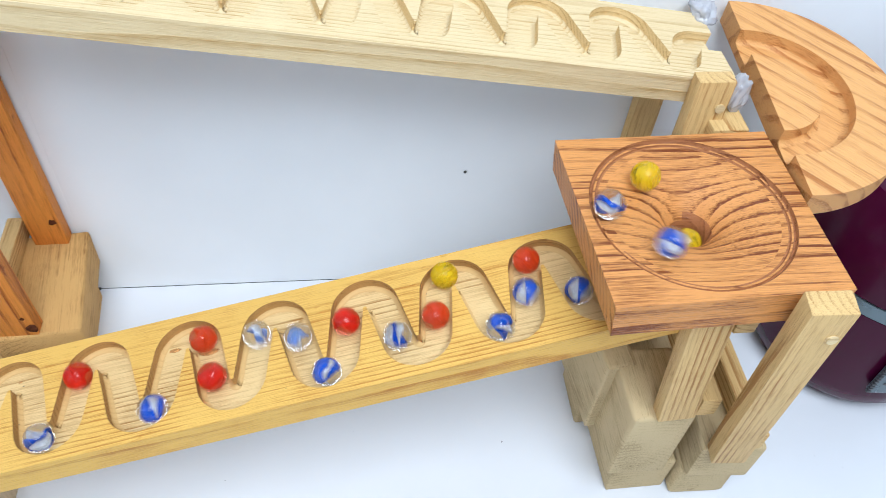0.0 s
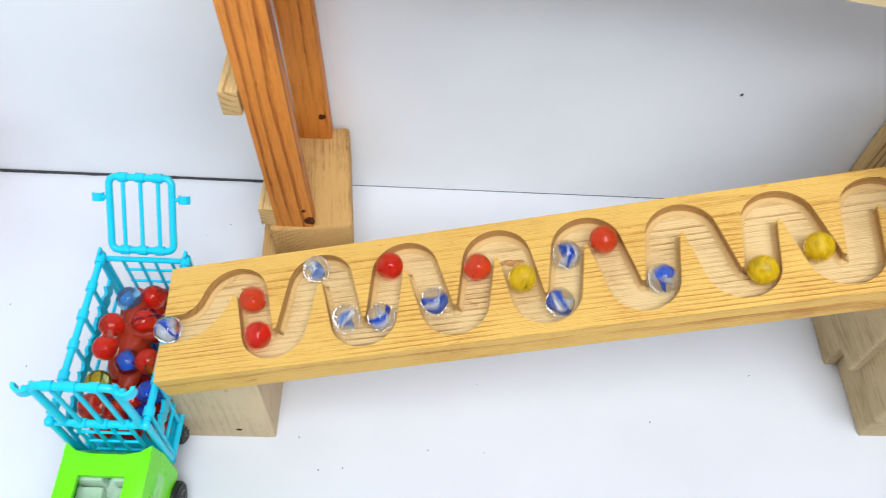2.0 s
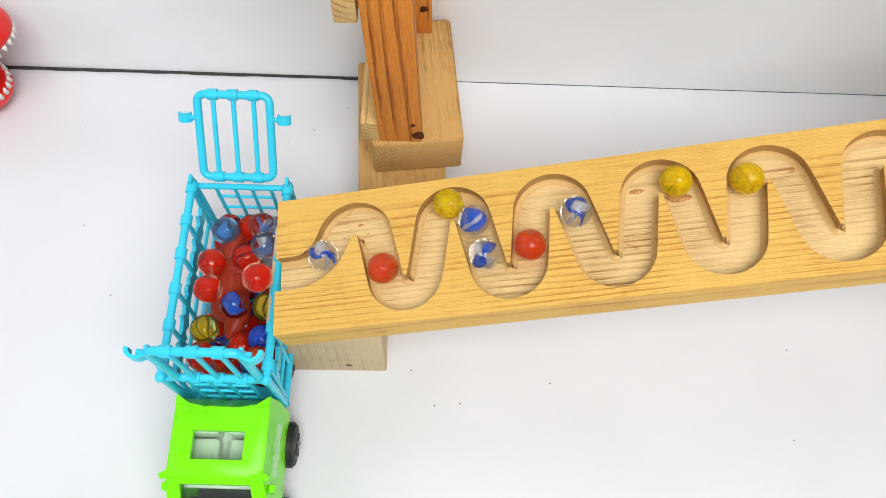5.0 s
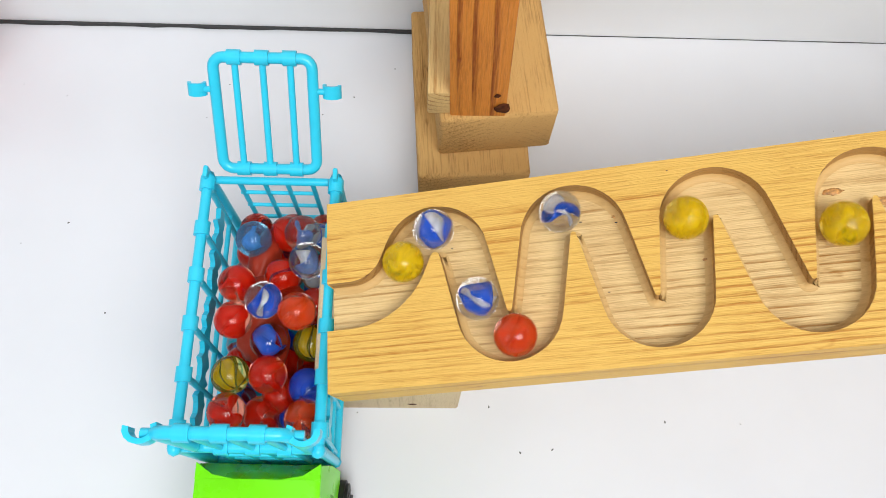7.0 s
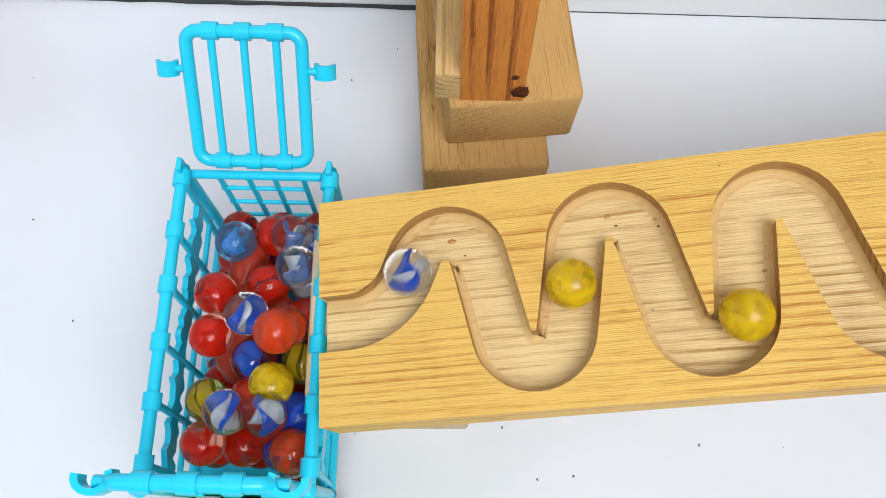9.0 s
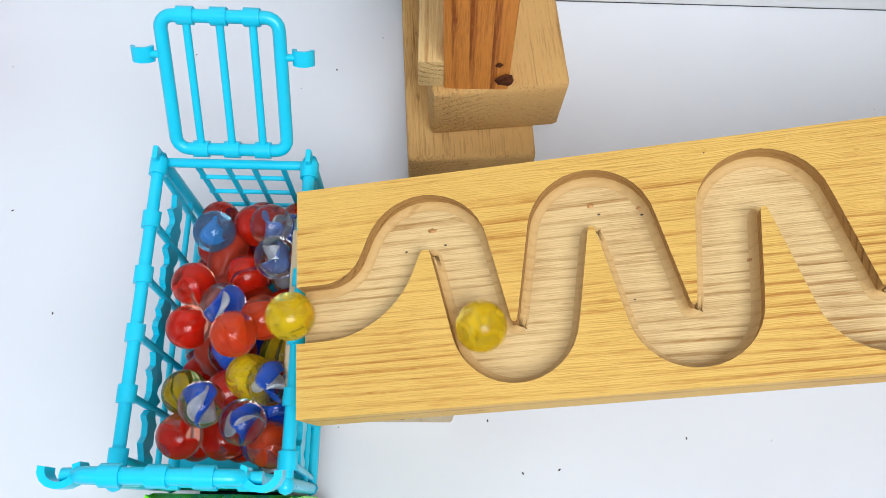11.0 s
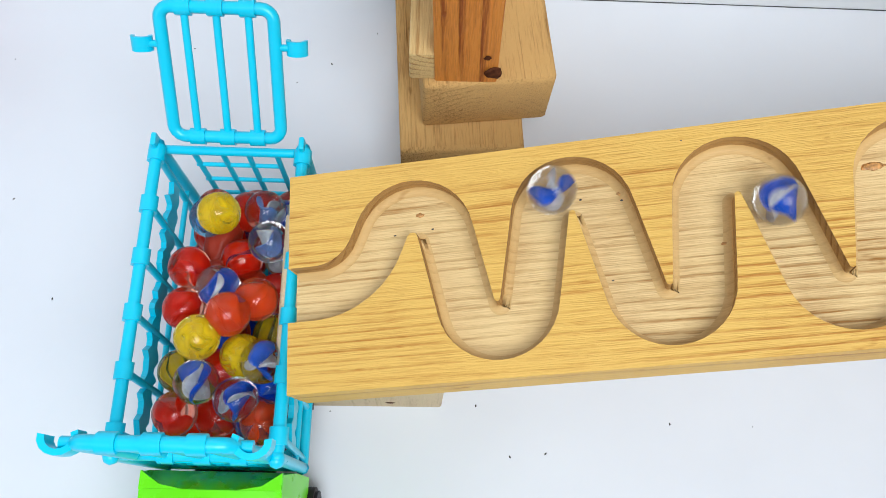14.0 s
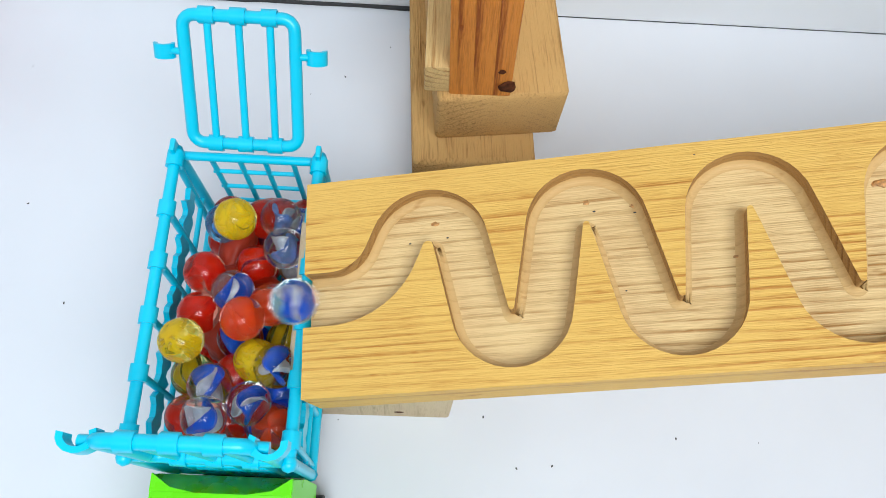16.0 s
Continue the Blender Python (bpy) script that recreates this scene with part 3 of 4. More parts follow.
beam("rail", (-0.2330, 0.5650, 0.3450), (-0.2330, 0.6800, 0.3450), 0.024, 0.018, STICK, left, side=(1, 0, 0))
for x, y, z, r in [(-0.2155, 0.5718, 0.0935, 0.0042), (-0.2190, 0.5718, 0.106, 0.0018), (-0.2145, 0.6667, 0.112, 0.0032)]:
    g = bmesh.new()
    bmesh.ops.create_icosphere(g, subdivisions=2, radius=r)
    for v in g.verts:
        v.co *= 1 + 0.6 * noise.noise(v.co / r * 1.3 + Vector((x * 40, 0, z * 90)))
        v.co.y *= 0.2
    part("knot", g, KNOT, left, "dark brown knot", pose(x, y, z), True)

right = trestle("pine trestle holding the high track beside the curve", "trestles under the tracks")
beam("leg", (0.2690, 0.5810, 0.0), (0.2670, 0.5810, 0.3200), 0.0120, 0.0255, STICK, right)
beam("leg", (0.2745, 0.6755, 0.0), (0.2745, 0.6755, 0.3000), 0.0120, 0.0215, STICK, right)
beam("rail", (0.2830, 0.5640, 0.2830), (0.2830, 0.6800, 0.2830), 0.0250, 0.0125, STICK, right, side=(1, 0, 0))
g = bmesh.new()
rod(g, (0.2745, 0.5735, 0.2990), (0.2745, 0.579, 0.2990), 0.0033, 14)
part("dowel", g, PALE, right, "pale dowel end", smooth=False)

mid = trestle("pale pine trestle carrying the cedar tray", "trestles under the tracks")
beam("leg", (0.2530, 0.4445, 0.1325), (0.2385, 0.4445, 0.2695), 0.0130, 0.0265, STICK, mid)
beam("leg", (0.2530, 0.5400, 0.1000), (0.2385, 0.5400, 0.2695), 0.0130, 0.0265, STICK, mid)
beam("rail", (0.2640, 0.4395, 0.2470), (0.2640, 0.5500, 0.2470), 0.0140, 0.022, STICK, mid, side=(1, 0, 0))
beam("rail", (0.2740, 0.4400, 0.1440), (0.2740, 0.5500, 0.1440), 0.0140, 0.020, STICK, mid, side=(1, 0, 0))

far = trestle("pine trestle leaning at the tray's front corner", "trestles under the tracks")
beam("leg", (0.3020, 0.4300, 0.0905), (0.2742, 0.4085, 0.3075), 0.0150, 0.0250, STICK, far, side=(0.1, 1, 0.08))
beam("leg", (0.3250, 0.5350, 0.0905), (0.2900, 0.5350, 0.2695), 0.0130, 0.0240, STICK, far)
beam("rail", (0.2995, 0.4200, 0.2560), (0.2995, 0.5420, 0.2560), 0.0150, 0.0210, STICK, far, side=(1, 0, 0))
beam("rail", (0.3210, 0.4310, 0.1030), (0.3210, 0.5440, 0.1030), 0.0150, 0.0210, STICK, far, side=(1, 0, 0))
g = bmesh.new()
rod(g, (0.2830, 0.4015, 0.2820), (0.2830, 0.4055, 0.2816), 0.0034, 14)
part("dowel", g, PALE, far, "pale dowel end")

PILE = "greyed rounded pine offcut in the pile under the tray"
block("wood_block", 0.2330, 0.2830, 0.4470, 0.5620, 0.0, 0.0450, GREY, 1.0, PILE, bevel=0.003, seed=6)
block("wood_block", 0.2230, 0.2700, 0.4400, 0.5000, 0.0450, 0.1320, GREY, 0.0, PILE, bevel=0.004, seed=7)
block("wood_block", 0.2350, 0.2900, 0.5040, 0.5640, 0.0450, 0.0990, GREY, 0.0, PILE, bevel=0.006, seed=12)
block("wood_block", 0.2115, 0.2345, 0.4830, 0.5600, 0.0450, 0.1330, GREY, 5.0, PILE, bevel=0.003, seed=8)
block("wood_block", 0.2215, 0.2322, 0.5100, 0.5600, 0.0000, 0.0448, GREY, 0.0, PILE, bevel=0.003, seed=13)
block("wood_block", 0.2880, 0.3360, 0.4390, 0.5500, 0.0, 0.0440, GREY, -2.0, PILE, bevel=0.006, seed=9)
block("wood_block", 0.2900, 0.3400, 0.4330, 0.5500, 0.0440, 0.0900, GREY, -3.0, PILE, bevel=0.003, seed=10)

# ---------------------------------------------------------------- maroon pot


def pot():
    p = thing("cooking_pot", (0.503, 0.588, 0), "glossy maroon round pot with a dark steel band", "pot")
    bm = bmesh.new()
    prof = [(0.0, 0.004), (0.070, 0.004), (0.082, 0.009), (0.0885, 0.020), (0.0905, 0.034), (0.0915, 0.127), (0.088, 0.127), (0.088, 0.143), (0.092, 0.143), (0.093, 0.170), (0.090, 0.205), (0.078, 0.225), (0.0, 0.232)]
    n = 72
    rings = [[bm.verts.new((r * math.cos(2 * math.pi * i / n), r * math.sin(2 * math.pi * i / n), z)) for i in range(n)] for r, z in prof]
    for a, b in zip(rings, rings[1:]):
        for i in range(n):
            bm.faces.new((a[i], a[(i + 1) % n], b[(i + 1) % n], b[i]))
    bmesh.ops.remove_doubles(bm, verts=bm.verts, dist=1e-5)
    shade(part("body", bm, MAROON, p), 40)
    bm = bmesh.new()
    for r0, r1, z0, z1 in [(0.0882, 0.0925, 0.1275, 0.1425)]:
        ring = []
        for r, z in [(r0, z0), (r1, z0 + 0.001), (r1, z1 - 0.001), (r0, z1)]:
            ring.append([bm.verts.new((r * math.cos(2 * math.pi * i / n), r * math.sin(2 * math.pi * i / n), z)) for i in range(n)])
        for a, b in zip(ring, ring[1:]):
            for i in range(n):
                bm.faces.new((a[i], a[(i + 1) % n], b[(i + 1) % n], b[i]))
    shade(part("band", bm, STEEL, p, "dark polished steel band"), 40)
    bm = bmesh.new()
    rod(bm, (0, 0, 0), (0, 0, 0.004), 0.072, 48)
    part("foot", bm, CHASSIS, p)
    plate = part("plate", box_bm(-0.022, 0.022, -0.004, 0.002, -0.026, 0.026, 0.001), STEEL, p, "dark grey ribbed plate", pose(-0.0110, -0.0920, 0.076, 0, 0, -7))
    for i in range(14):
        part("rib", box_bm(-0.0022, 0.0012, -0.0016, 0.0016, -0.0011, 0.0011, 0.0003), RIM, plate, m=pose(-0.0222, -0.003, -0.0240 + 0.0037 * i))
    for z in (-0.012, 0.006):
        part("slot", box_bm(-0.016, 0.016, -0.0052, -0.0040, z, z + 0.0022, 0.0003), RIM, plate)


pot()

# ---------------------------------------------------------------- toy truck


def bars(name, segments, parent, r=0.0016, joints=True, label=""):
    """Moulded plastic rods with thicker sleeves at their ends."""
    bm = bmesh.new()
    for a, b in segments:
        rod(bm, a, b, r, 8)
        if joints:
            for k in (a, b):
                bmesh.ops.create_uvsphere(bm, u_segments=8, v_segments=6, radius=r * 1.25, matrix=Matrix.Translation(k))
    return shade(part(name, bm, CYAN, parent, label), 50)


def sleeve(bm, p, axis, r=0.0026, h=0.004):
    a = Vector(axis).normalized() * h / 2
    rod(bm, Vector(p) - a, Vector(p) + a, r, 8)


def gate(parent, base, top, x0, x1, bars_at, clips, label, curl=None, size=1.0):
    """A hinged ladder gate: frame, uprights, and hooks at its sides; base and top are (y, z)."""
    b0, b1 = Vector((x0, *base)), Vector((x1, *base))
    t0, t1 = Vector((x0, *top)), Vector((x1, *top))
    up = t0 - b0
    # frame bent from one rod, its corners rounded
    loop, side, rise = [], (b1 - b0).normalized(), up.normalized()
    for corner, p, q in ((b0, rise, side), (b1, -side, rise), (t1, -rise, -side), (t0, side, -rise)):
        for i in range(6):
            a = math.pi / 2 * i / 5
            loop.append(corner + p * 0.0048 * (1 - math.sin(a)) + q * 0.0048 * (1 - math.cos(a)))
    bm, flat, rings = bmesh.new(), side.cross(rise), []
    for i, p in enumerate(loop):
        way = (loop[(i + 1) % len(loop)] - loop[i - 1]).normalized()
        rings.append([bm.verts.new(p + (flat * math.cos(a) + way.cross(flat) * math.sin(a)) * 0.0026) for a in [2 * math.pi * k / 10 for k in range(10)]])
    for i, ring in enumerate(rings):
        for k in range(10):
            bm.faces.new((rings[i - 1][k], rings[i - 1][(k + 1) % 10], ring[(k + 1) % 10], ring[k]))
    g = part("gate_frame", bm, CYAN, parent, label, smooth=True)
    for k in bars_at:
        a, c = b0.lerp(b1, k), t0.lerp(t1, k)
        bars("gate_bar", [(a, c)], g, 0.0016, False)
        for e in (a, c):
            bm = bmesh.new()
            sleeve(bm, e, (1, 0, 0), 0.0036, 0.0062)
            shade(part("collar", bm, CYAN, g), 50)
    for side, foot in ((-1, b0), (1, b1)):
        bm = bmesh.new()
        p = foot + up * clips
        out = Vector((side, 0, 0))
        rod(bm, p, p + out * 0.0055, 0.0015 * size, 8)
        d = Vector(curl) if curl else up.normalized()
        prev = None
        if curl is None:
            # flat clip: curls round the gate's own direction, its lip upwards
            d, wide = out.cross(d).normalized() * side, d * 0.0030
        else:
            wide = out.cross(d).normalized() * 0.0024 * size
        for i in range(10):
            a = math.radians(-25 + 24 * i)
            mid = p + out * (0.0085 if curl is None else 0.0052) - d * 0.001 * size
            ring = [bm.verts.new(mid + (-out * math.cos(a) * 1.15 + d * math.sin(a)) * r * size + w) for r, w in ((0.0024, wide), (0.0038, wide), (0.0038, -wide), (0.0024, -wide))]
            if prev is None:
                bm.faces.new(ring)
            else:
                for k in range(4):
                    bm.faces.new((prev[k], prev[(k + 1) % 4], ring[(k + 1) % 4], ring[k]))
            prev = ring
        bm.faces.new(prev[::-1])
        shade(part("hook", bm, CYAN, g), 50)
    return g


def truck():
    t = thing("toy_truck", (0, 0, 0), "toy truck, lime green cab, cyan slatted bed heaped with marbles", "toy truck")
    x0, x1, y0, y1, zf, zr = -0.3605, -0.2985, 0.3930, 0.5210, 0.0420, 0.1100
    part("bed_floor", box_bm(x0 + 0.002, x1 - 0.002, y0 + 0.001, y1 - 0.001, zf - 0.003, zf, 0.0008), CYAN, t)
    part("chassis", box_bm(x0 + 0.012, x1 - 0.012, 0.305, y1 - 0.006, 0.022, zf - 0.003, 0.001), CHASSIS, t)
    # long sides: top rail, bottom rail, uprights, slanting slats
    for x, name in ((x0, "side_panel"), (x1, "side_panel")):
        s = bars(name, [((x, y0 - 0.001, zr), (x, y1, zr)), ((x, y0, zf), (x, y1, zf)), ((x, y0, zf), (x, y0, zr)), ((x, y1, zf), (x, y1, zr))], t, 0.0026)
        n = 6
        for i in range(n):
            y = y0 + 0.008 + (y1 - y0 - 0.012) * i / (n - 1)
            bars("upright", [((x, y, zr), (x, y - 0.004, zf))], s, 0.0016, False)
            bm = bmesh.new()
            sleeve(bm, (x, y, zr), (0, 1, 0), 0.0038, 0.0068)
            shade(part("collar", bm, CYAN, s), 50)
        bars("slat", [((x, y0, zf + 0.022), (x, y1, zf + 0.022))], s, 0.0014, False)
        # moulded lumpy plates between the uprights
        rnd = random.Random(31)
        for i in range(5):
            y = y0 + 0.006 + (y1 - y0 - 0.012) * (i + 0.5) / 5
            top = [(-0.0105 + 0.021 * k / 8, 0.0060 + rnd.uniform(-0.0028, 0.0028)) for k in range(9)]
            under = [(0.0105 - 0.021 * k / 8, -0.0050 + rnd.uniform(-0.0028, 0.0028)) for k in range(9)]
            bm = bmesh.new()
            prism(bm, top + under, -0.0012, 0.0012)
            part("side_plate", bm, CYAN, s, m=pose(x, y, zf + 0.040, 90, 0, 90))
        part("gusset", box_bm(x - 0.0012, x + 0.0012, y1 - 0.003, y1 + 0.003, zr - 0.014, zr + 0.007, 0.001), CYAN, s)
    # ends: fixed lower ladder
    for y in (y0, y1):
        e = bars("end_panel", [((x0, y, zr - 0.004), (x1, y, zr - 0.004))], t, 0.0021)
        bars("end_sill", [((x0, y, zf), (x1, y, zf))], e, 0.0018)
        for k in (0.22, 0.42, 0.60, 0.80):
            x = x0 + (x1 - x0) * k
            bars("upright", [((x, y, zf), (x, y, zr - 0.004))], e, 0.0013, False)
        for z in (zf + 0.018, zf + 0.034, zf + 0.050):
            bars("slat", [((x0 + 0.012, y, z), (x1 - 0.012, y, z))], e, 0.0011, False)
    gate(t, (0.5235, 0.1150), (0.5598, 0.1545), -0.3520, -0.3072, (0.22, 0.5, 0.78), 0.72, "open rear gate of cyan rods")
    gate(t, (0.3935, 0.1060), (0.3928, 0.1660), -0.3520, -0.3025, (0.22, 0.5, 0.78), 0.92, "raised front gate of cyan rods", (0, -1, 0), 1.5)
    # cab
    cx0, cx1 = -0.3610, -0.2975
    bm = bmesh.new()
    prof = [(0.3895, 0.024), (0.3895, 0.064), (0.3815, 0.0815), (0.3420, 0.0805), (0.3390, 0.0790), (0.3140, 0.052), (0.3020, 0.048), (0.2990, 0.044), (0.2990, 0.022)]
    rows = []
    for k, (x, inset) in enumerate([(cx0, 0.0), (cx0 + 0.003, 0.0015), (cx1 - 0.003, 0.0015), (cx1, 0.0)]):
        rows.append([bm.verts.new((x + (0.0028 if z > 0.07 else 0.0) * (1 if k < 2 else -1), y + (0.0065 if y == 0.3815 and k in (0, 3) else 0.0), z + (inset if z > 0.06 else 0))) for y, z in prof])
    n = len(prof)
    for a, b in zip(rows, rows[1:]):
        for i in range(n):
            if not (a is rows[1] and i in (2, 4)):
                bm.faces.new((a[i], a[(i + 1) % n], b[(i + 1) % n], b[i]))
    bm.faces.new(rows[0][::-1])
    bm.faces.new(rows[-1])
    # roof round its hatch
    a, b = rows[1], rows[2]
    for i, (fx, fy0, fy1) in {2: (0.20, 0.37, 0.80), 4: (0.10, 0.12, 0.80)}.items():
        p00, p01, p10, p11 = a[i].co, a[i + 1].co, b[i].co, b[i + 1].co

        def at(u, w):
            return (p00.lerp(p01, w)).lerp(p10.lerp(p11, w), u)
        inner = [bm.verts.new(at(u, w)) for u, w in ((fx, fy0), (1 - fx, fy0), (1 - fx, fy1), (fx, fy1))]
        deep = [bm.verts.new(v.co - Vector((0, 0, 0.004))) for v in inner]
        outer = [a[i], b[i], b[i + 1], a[i + 1]]
        for k in range(4):
            bm.faces.new((outer[k], outer[(k + 1) % 4], inner[(k + 1) % 4], inner[k]))
            bm.faces.new((inner[k], inner[(k + 1) % 4], deep[(k + 1) % 4], deep[k]))
    cab = part("cab", bm, LIME, t, "lime green plastic cab")
    shade(cab, 40)
    part("roof_window", box_bm(-0.3465, -0.3125, 0.3490, 0.3680, 0.0770, 0.0778), PANE, cab, "clear roof window")
    part("windscreen", box_bm(-0.0235, 0.0235, -0.0155, 0.0155, -0.0006, 0.0006), PANE, cab, "clear windscreen", pose(-0.326, 0.3265, 0.0650, 47, 0, 0))
    # roof corners: swept back at the rear, eared at the front
    for s, x in ((1, cx0 + 0.0030), (-1, cx1 - 0.0030)):
        for outline, y, z in (([(0, 0), (s * 0.020, 0), (s * 0.008, 0.0022), (0, 0.0075)], 0.3812, 0.0800), ([(s * 0.006, 0.004), (-s * 0.0042, -0.001), (-s * 0.0030, -0.004), (s * 0.008, -0.002)], 0.3420, 0.0792)):
            bm = bmesh.new()
            prism(bm, outline, 0, 0.0028)
            part("roof_corner", bm, LIME, cab, m=pose(x, y, z))
    for x in (-0.341, -0.317):
        part("seat", box_bm(x - 0.009, x + 0.009, 0.350, 0.365, 0.056, 0.066, 0.003), CABIN, cab)
        part("seat_back", box_bm(x - 0.009, x + 0.009, 0.3665, 0.3720, 0.056, 0.073, 0.002), CABIN, cab)
    part("interior", box_bm(-0.354, -0.306, 0.336, 0.384, 0.052, 0.056, 0.0015), CABIN, cab, "pale moulded interior")
    part("dashboard", box_bm(-0.352, -0.300, 0.316, 0.330, 0.040, 0.052, 0.002), CABIN, cab)
    for s in (-1, 1):
        x = -0.32925 + s * 0.0316
        part("side_window", box_bm(x - 0.0006, x + 0.0006, 0.343, 0.376, 0.052, 0.069, 0.0004), PANE, cab, "grey side window")
        part("mirror", box_bm(x + s * 0.001 - 0.002, x + s * 0.001 + 0.002, 0.333, 0.338, 0.058, 0.068, 0.001), LIME, cab)
    part("bumper", box_bm(cx0, cx1, 0.294, 0.300, 0.018, 0.032, 0.0015), CHASSIS, t)
    for s in (-1, 1):
        part("headlight", box_bm(-0.326 + s * 0.022 - 0.006, -0.326 + s * 0.022 + 0.006, 0.2975, 0.3005, 0.034, 0.042, 0.001), CABIN, cab, "pale headlight")
        for y in (0.370, 0.320, 0.430, 0.492):
            w = thing("wheel", (-0.326 + s * (0.0285 if y < 0.4 else 0.0200), y, 0.0155), "", "")
            w.parent = t
            bm = bmesh.new()
            rod(bm, (-0.0045, 0, 0), (0.0045, 0, 0), 0.0155, 28)
            bmesh.ops.bevel(bm, geom=[e for e in bm.edges if abs(e.verts[0].co.x - e.verts[1].co.x) < 1e-5], offset=0.0016, segments=2, affect="EDGES")
            shade(part("tyre", bm, TYRE, w, "black ribbed tyre"), 40)
            bm = bmesh.new()
            rod(bm, (s * 0.0035, 0, 0), (s * 0.0052, 0, 0), 0.0095, 20)
            for i in range(5):
                a = 2 * math.pi * i / 5
                rod(bm, (s * 0.0056, 0, 0), (s * 0.0056, 0.008 * math.cos(a), 0.008 * math.sin(a)), 0.0011, 6)
            part("rim", bm, RIM, w)


truck()

# ---------------------------------------------------------------- toys beside


def gaping_toy():
    """Open jaws of a red toy with two rows of teeth, in one mesh."""
    bm = bmesh.new()
    for z, tilt, s, dx in ((0.086, 10, 1, 0.034), (0.024, -8, -1, 0.0)):
        g = bmesh.new()
        bmesh.ops.create_uvsphere(g, u_segments=32, v_segments=20, radius=1)
        for v in g.verts:
            k = 1.0
            if v.co.z * s < 0:
                v.co.z *= 0.15
            if v.co.z * s < 0.05 and math.hypot(v.co.x, v.co.y) < 0.8:
                v.co.z += 0.28 * s
            v.co = Vector((v.co.x * 0.034, v.co.y * 0.028, v.co.z * 0.024)) * k
        m = Matrix.Translation((dx, 0, z)) @ Matrix.Rotation(radians(-tilt), 4, "Y")
        bmesh.ops.transform(g, matrix=m, verts=g.verts)
        me = bpy.data.meshes.new("tmp")
        g.to_mesh(me)
        g.free()
        bm.from_mesh(me)
        bpy.data.meshes.remove(me)
        n0 = len(bm.faces)
        for i in range(17):
            a = radians(-105 + 210 * i / 16)
            p = m @ Vector((0.0315 * math.cos(a), 0.0255 * math.sin(a), -0.001 * s))
            q = m @ Vector((0.0315 * math.cos(a), 0.0255 * math.sin(a), -0.0075 * s))
            rod(bm, p, q, 0.0026, 8, True, 0.0006)
        bm.faces.ensure_lookup_table()
        for f in bm.faces[n0:]:
            f.material_index = 1
    g0 = Matrix.Translation((-0.010, 0, 0.052)) @ Matrix.Diagonal((0.028, 0.024, 0.044, 1))
    bmesh.ops.create_uvsphere(bm, u_segments=20, v_segments=14, radius=1, matrix=g0)
    ob = part("toy_creature", bm, [REDTOY, TOOTH], None, "", pose(-0.584, 0.650, 0.0), True)
    tagged(ob, "red rubber toy head with gaping jaws and white teeth", "toy")


gaping_toy()


def buried_toy():
    bm = bmesh.new()
    for p, r, sc in [((0.0, 0.0, 0.0), 0.017, (0.75, 1.5, 0.75)), ((-0.006, 0.026, 0.004), 0.010, (0.8, 1.6, 0.8)), ((0.010, -0.020, 0.002), 0.009, (0.8, 1.8, 0.7)), ((0.004, 0.01, 0.008), 0.009, (1.7, 0.7, 0.7))]:
        g = bmesh.new()
        bmesh.ops.create_icosphere(g, subdivisions=4, radius=1)
        for v in g.verts:
            k = 1 + 0.10 * noise.noise(v.co * 3.0 + Vector(p) * 90)
            v.co = Vector((v.co.x * sc[0], v.co.y * sc[1], v.co.z * sc[2])) * r * k + Vector(p)
        me = bpy.data.meshes.new("tmp")
        g.to_mesh(me)
        g.free()
        bm.from_mesh(me)
        bpy.data.meshes.remove(me)
    ob = part("rubber_toy", bm, RUBBER, None, "", pose(-0.334, 0.462, 0.0790, 0, 0, -10), True)
    tagged(ob, "terracotta red rubber toy half buried among marbles", "toy")


buried_toy()

# ---------------------------------------------------------------- specks on floor and wall
bits = bmesh.new()
rnd = random.Random(5)
known = [(-0.4776, 0.5373), (-0.4460, 0.4801), (-0.2163, 0.4286), (-0.1985, 0.4030), (-0.3051, 0.6309), (-0.1142, 0.4217), (0.065, 0.452), (0.06, 0.385), (-0.18, 0.405), (0.155, 0.497)]
spots = known + [(rnd.uniform(-0.75, 0.5), rnd.uniform(0.1, 0.66)) for _ in range(70)]
for i, (x, y) in enumerate(spots):
    r = 0.0006 if i < len(known) else rnd.uniform(0.0002, 0.00045)
    m = Matrix.Translation((x, y, r * 0.25)) @ Matrix.Rotation(rnd.uniform(0, 6), 4, "Z") @ Matrix.Diagonal((1.5, 0.8, 0.35, 1))
    bmesh.ops.create_icosphere(bits, subdivisions=1, radius=r, matrix=m)
bmesh.ops.create_icosphere(bits, subdivisions=1, radius=0.0016, matrix=Matrix.Translation((0.1334, WALL_Y - 0.0003, 0.1428)) @ Matrix.Diagonal((1, 0.3, 1.2, 1)))
for u, v, h, r in [(0.112, 0.066, 0.009, 0.0010), (0.127, 0.064, 0.009, 0.0010), (0.055, 0.061, 0.009, 0.0009), (0.040, 0.060, 0.009, 0.0009), (0.120, 0.031, 0.0, 0.0007), (0.163, 0.040, 0.009, 0.0009),
                   (0.150, 0.081, 0.0, 0.0006), (0.205, 0.062, 0.009, 0.0008), (0.262, 0.058, 0.009, 0.0008), (0.330, 0.040, 0.0, 0.0007), (0.385, 0.064, 0.009, 0.0008), (0.290, 0.012, 0.0, 0.0006)]:
    m = BOARD @ Matrix.Translation((u, v, 0.0002 - h)) @ Matrix.Diagonal((1.6, 0.9, 0.3, 1))
    bmesh.ops.create_icosphere(bits, subdivisions=1, radius=r * 0.42, matrix=m)
tagged(part("dust_specks", bits, DEBRIS), "dark dust specks scattered on the white boards", "dust", kind="stuff")

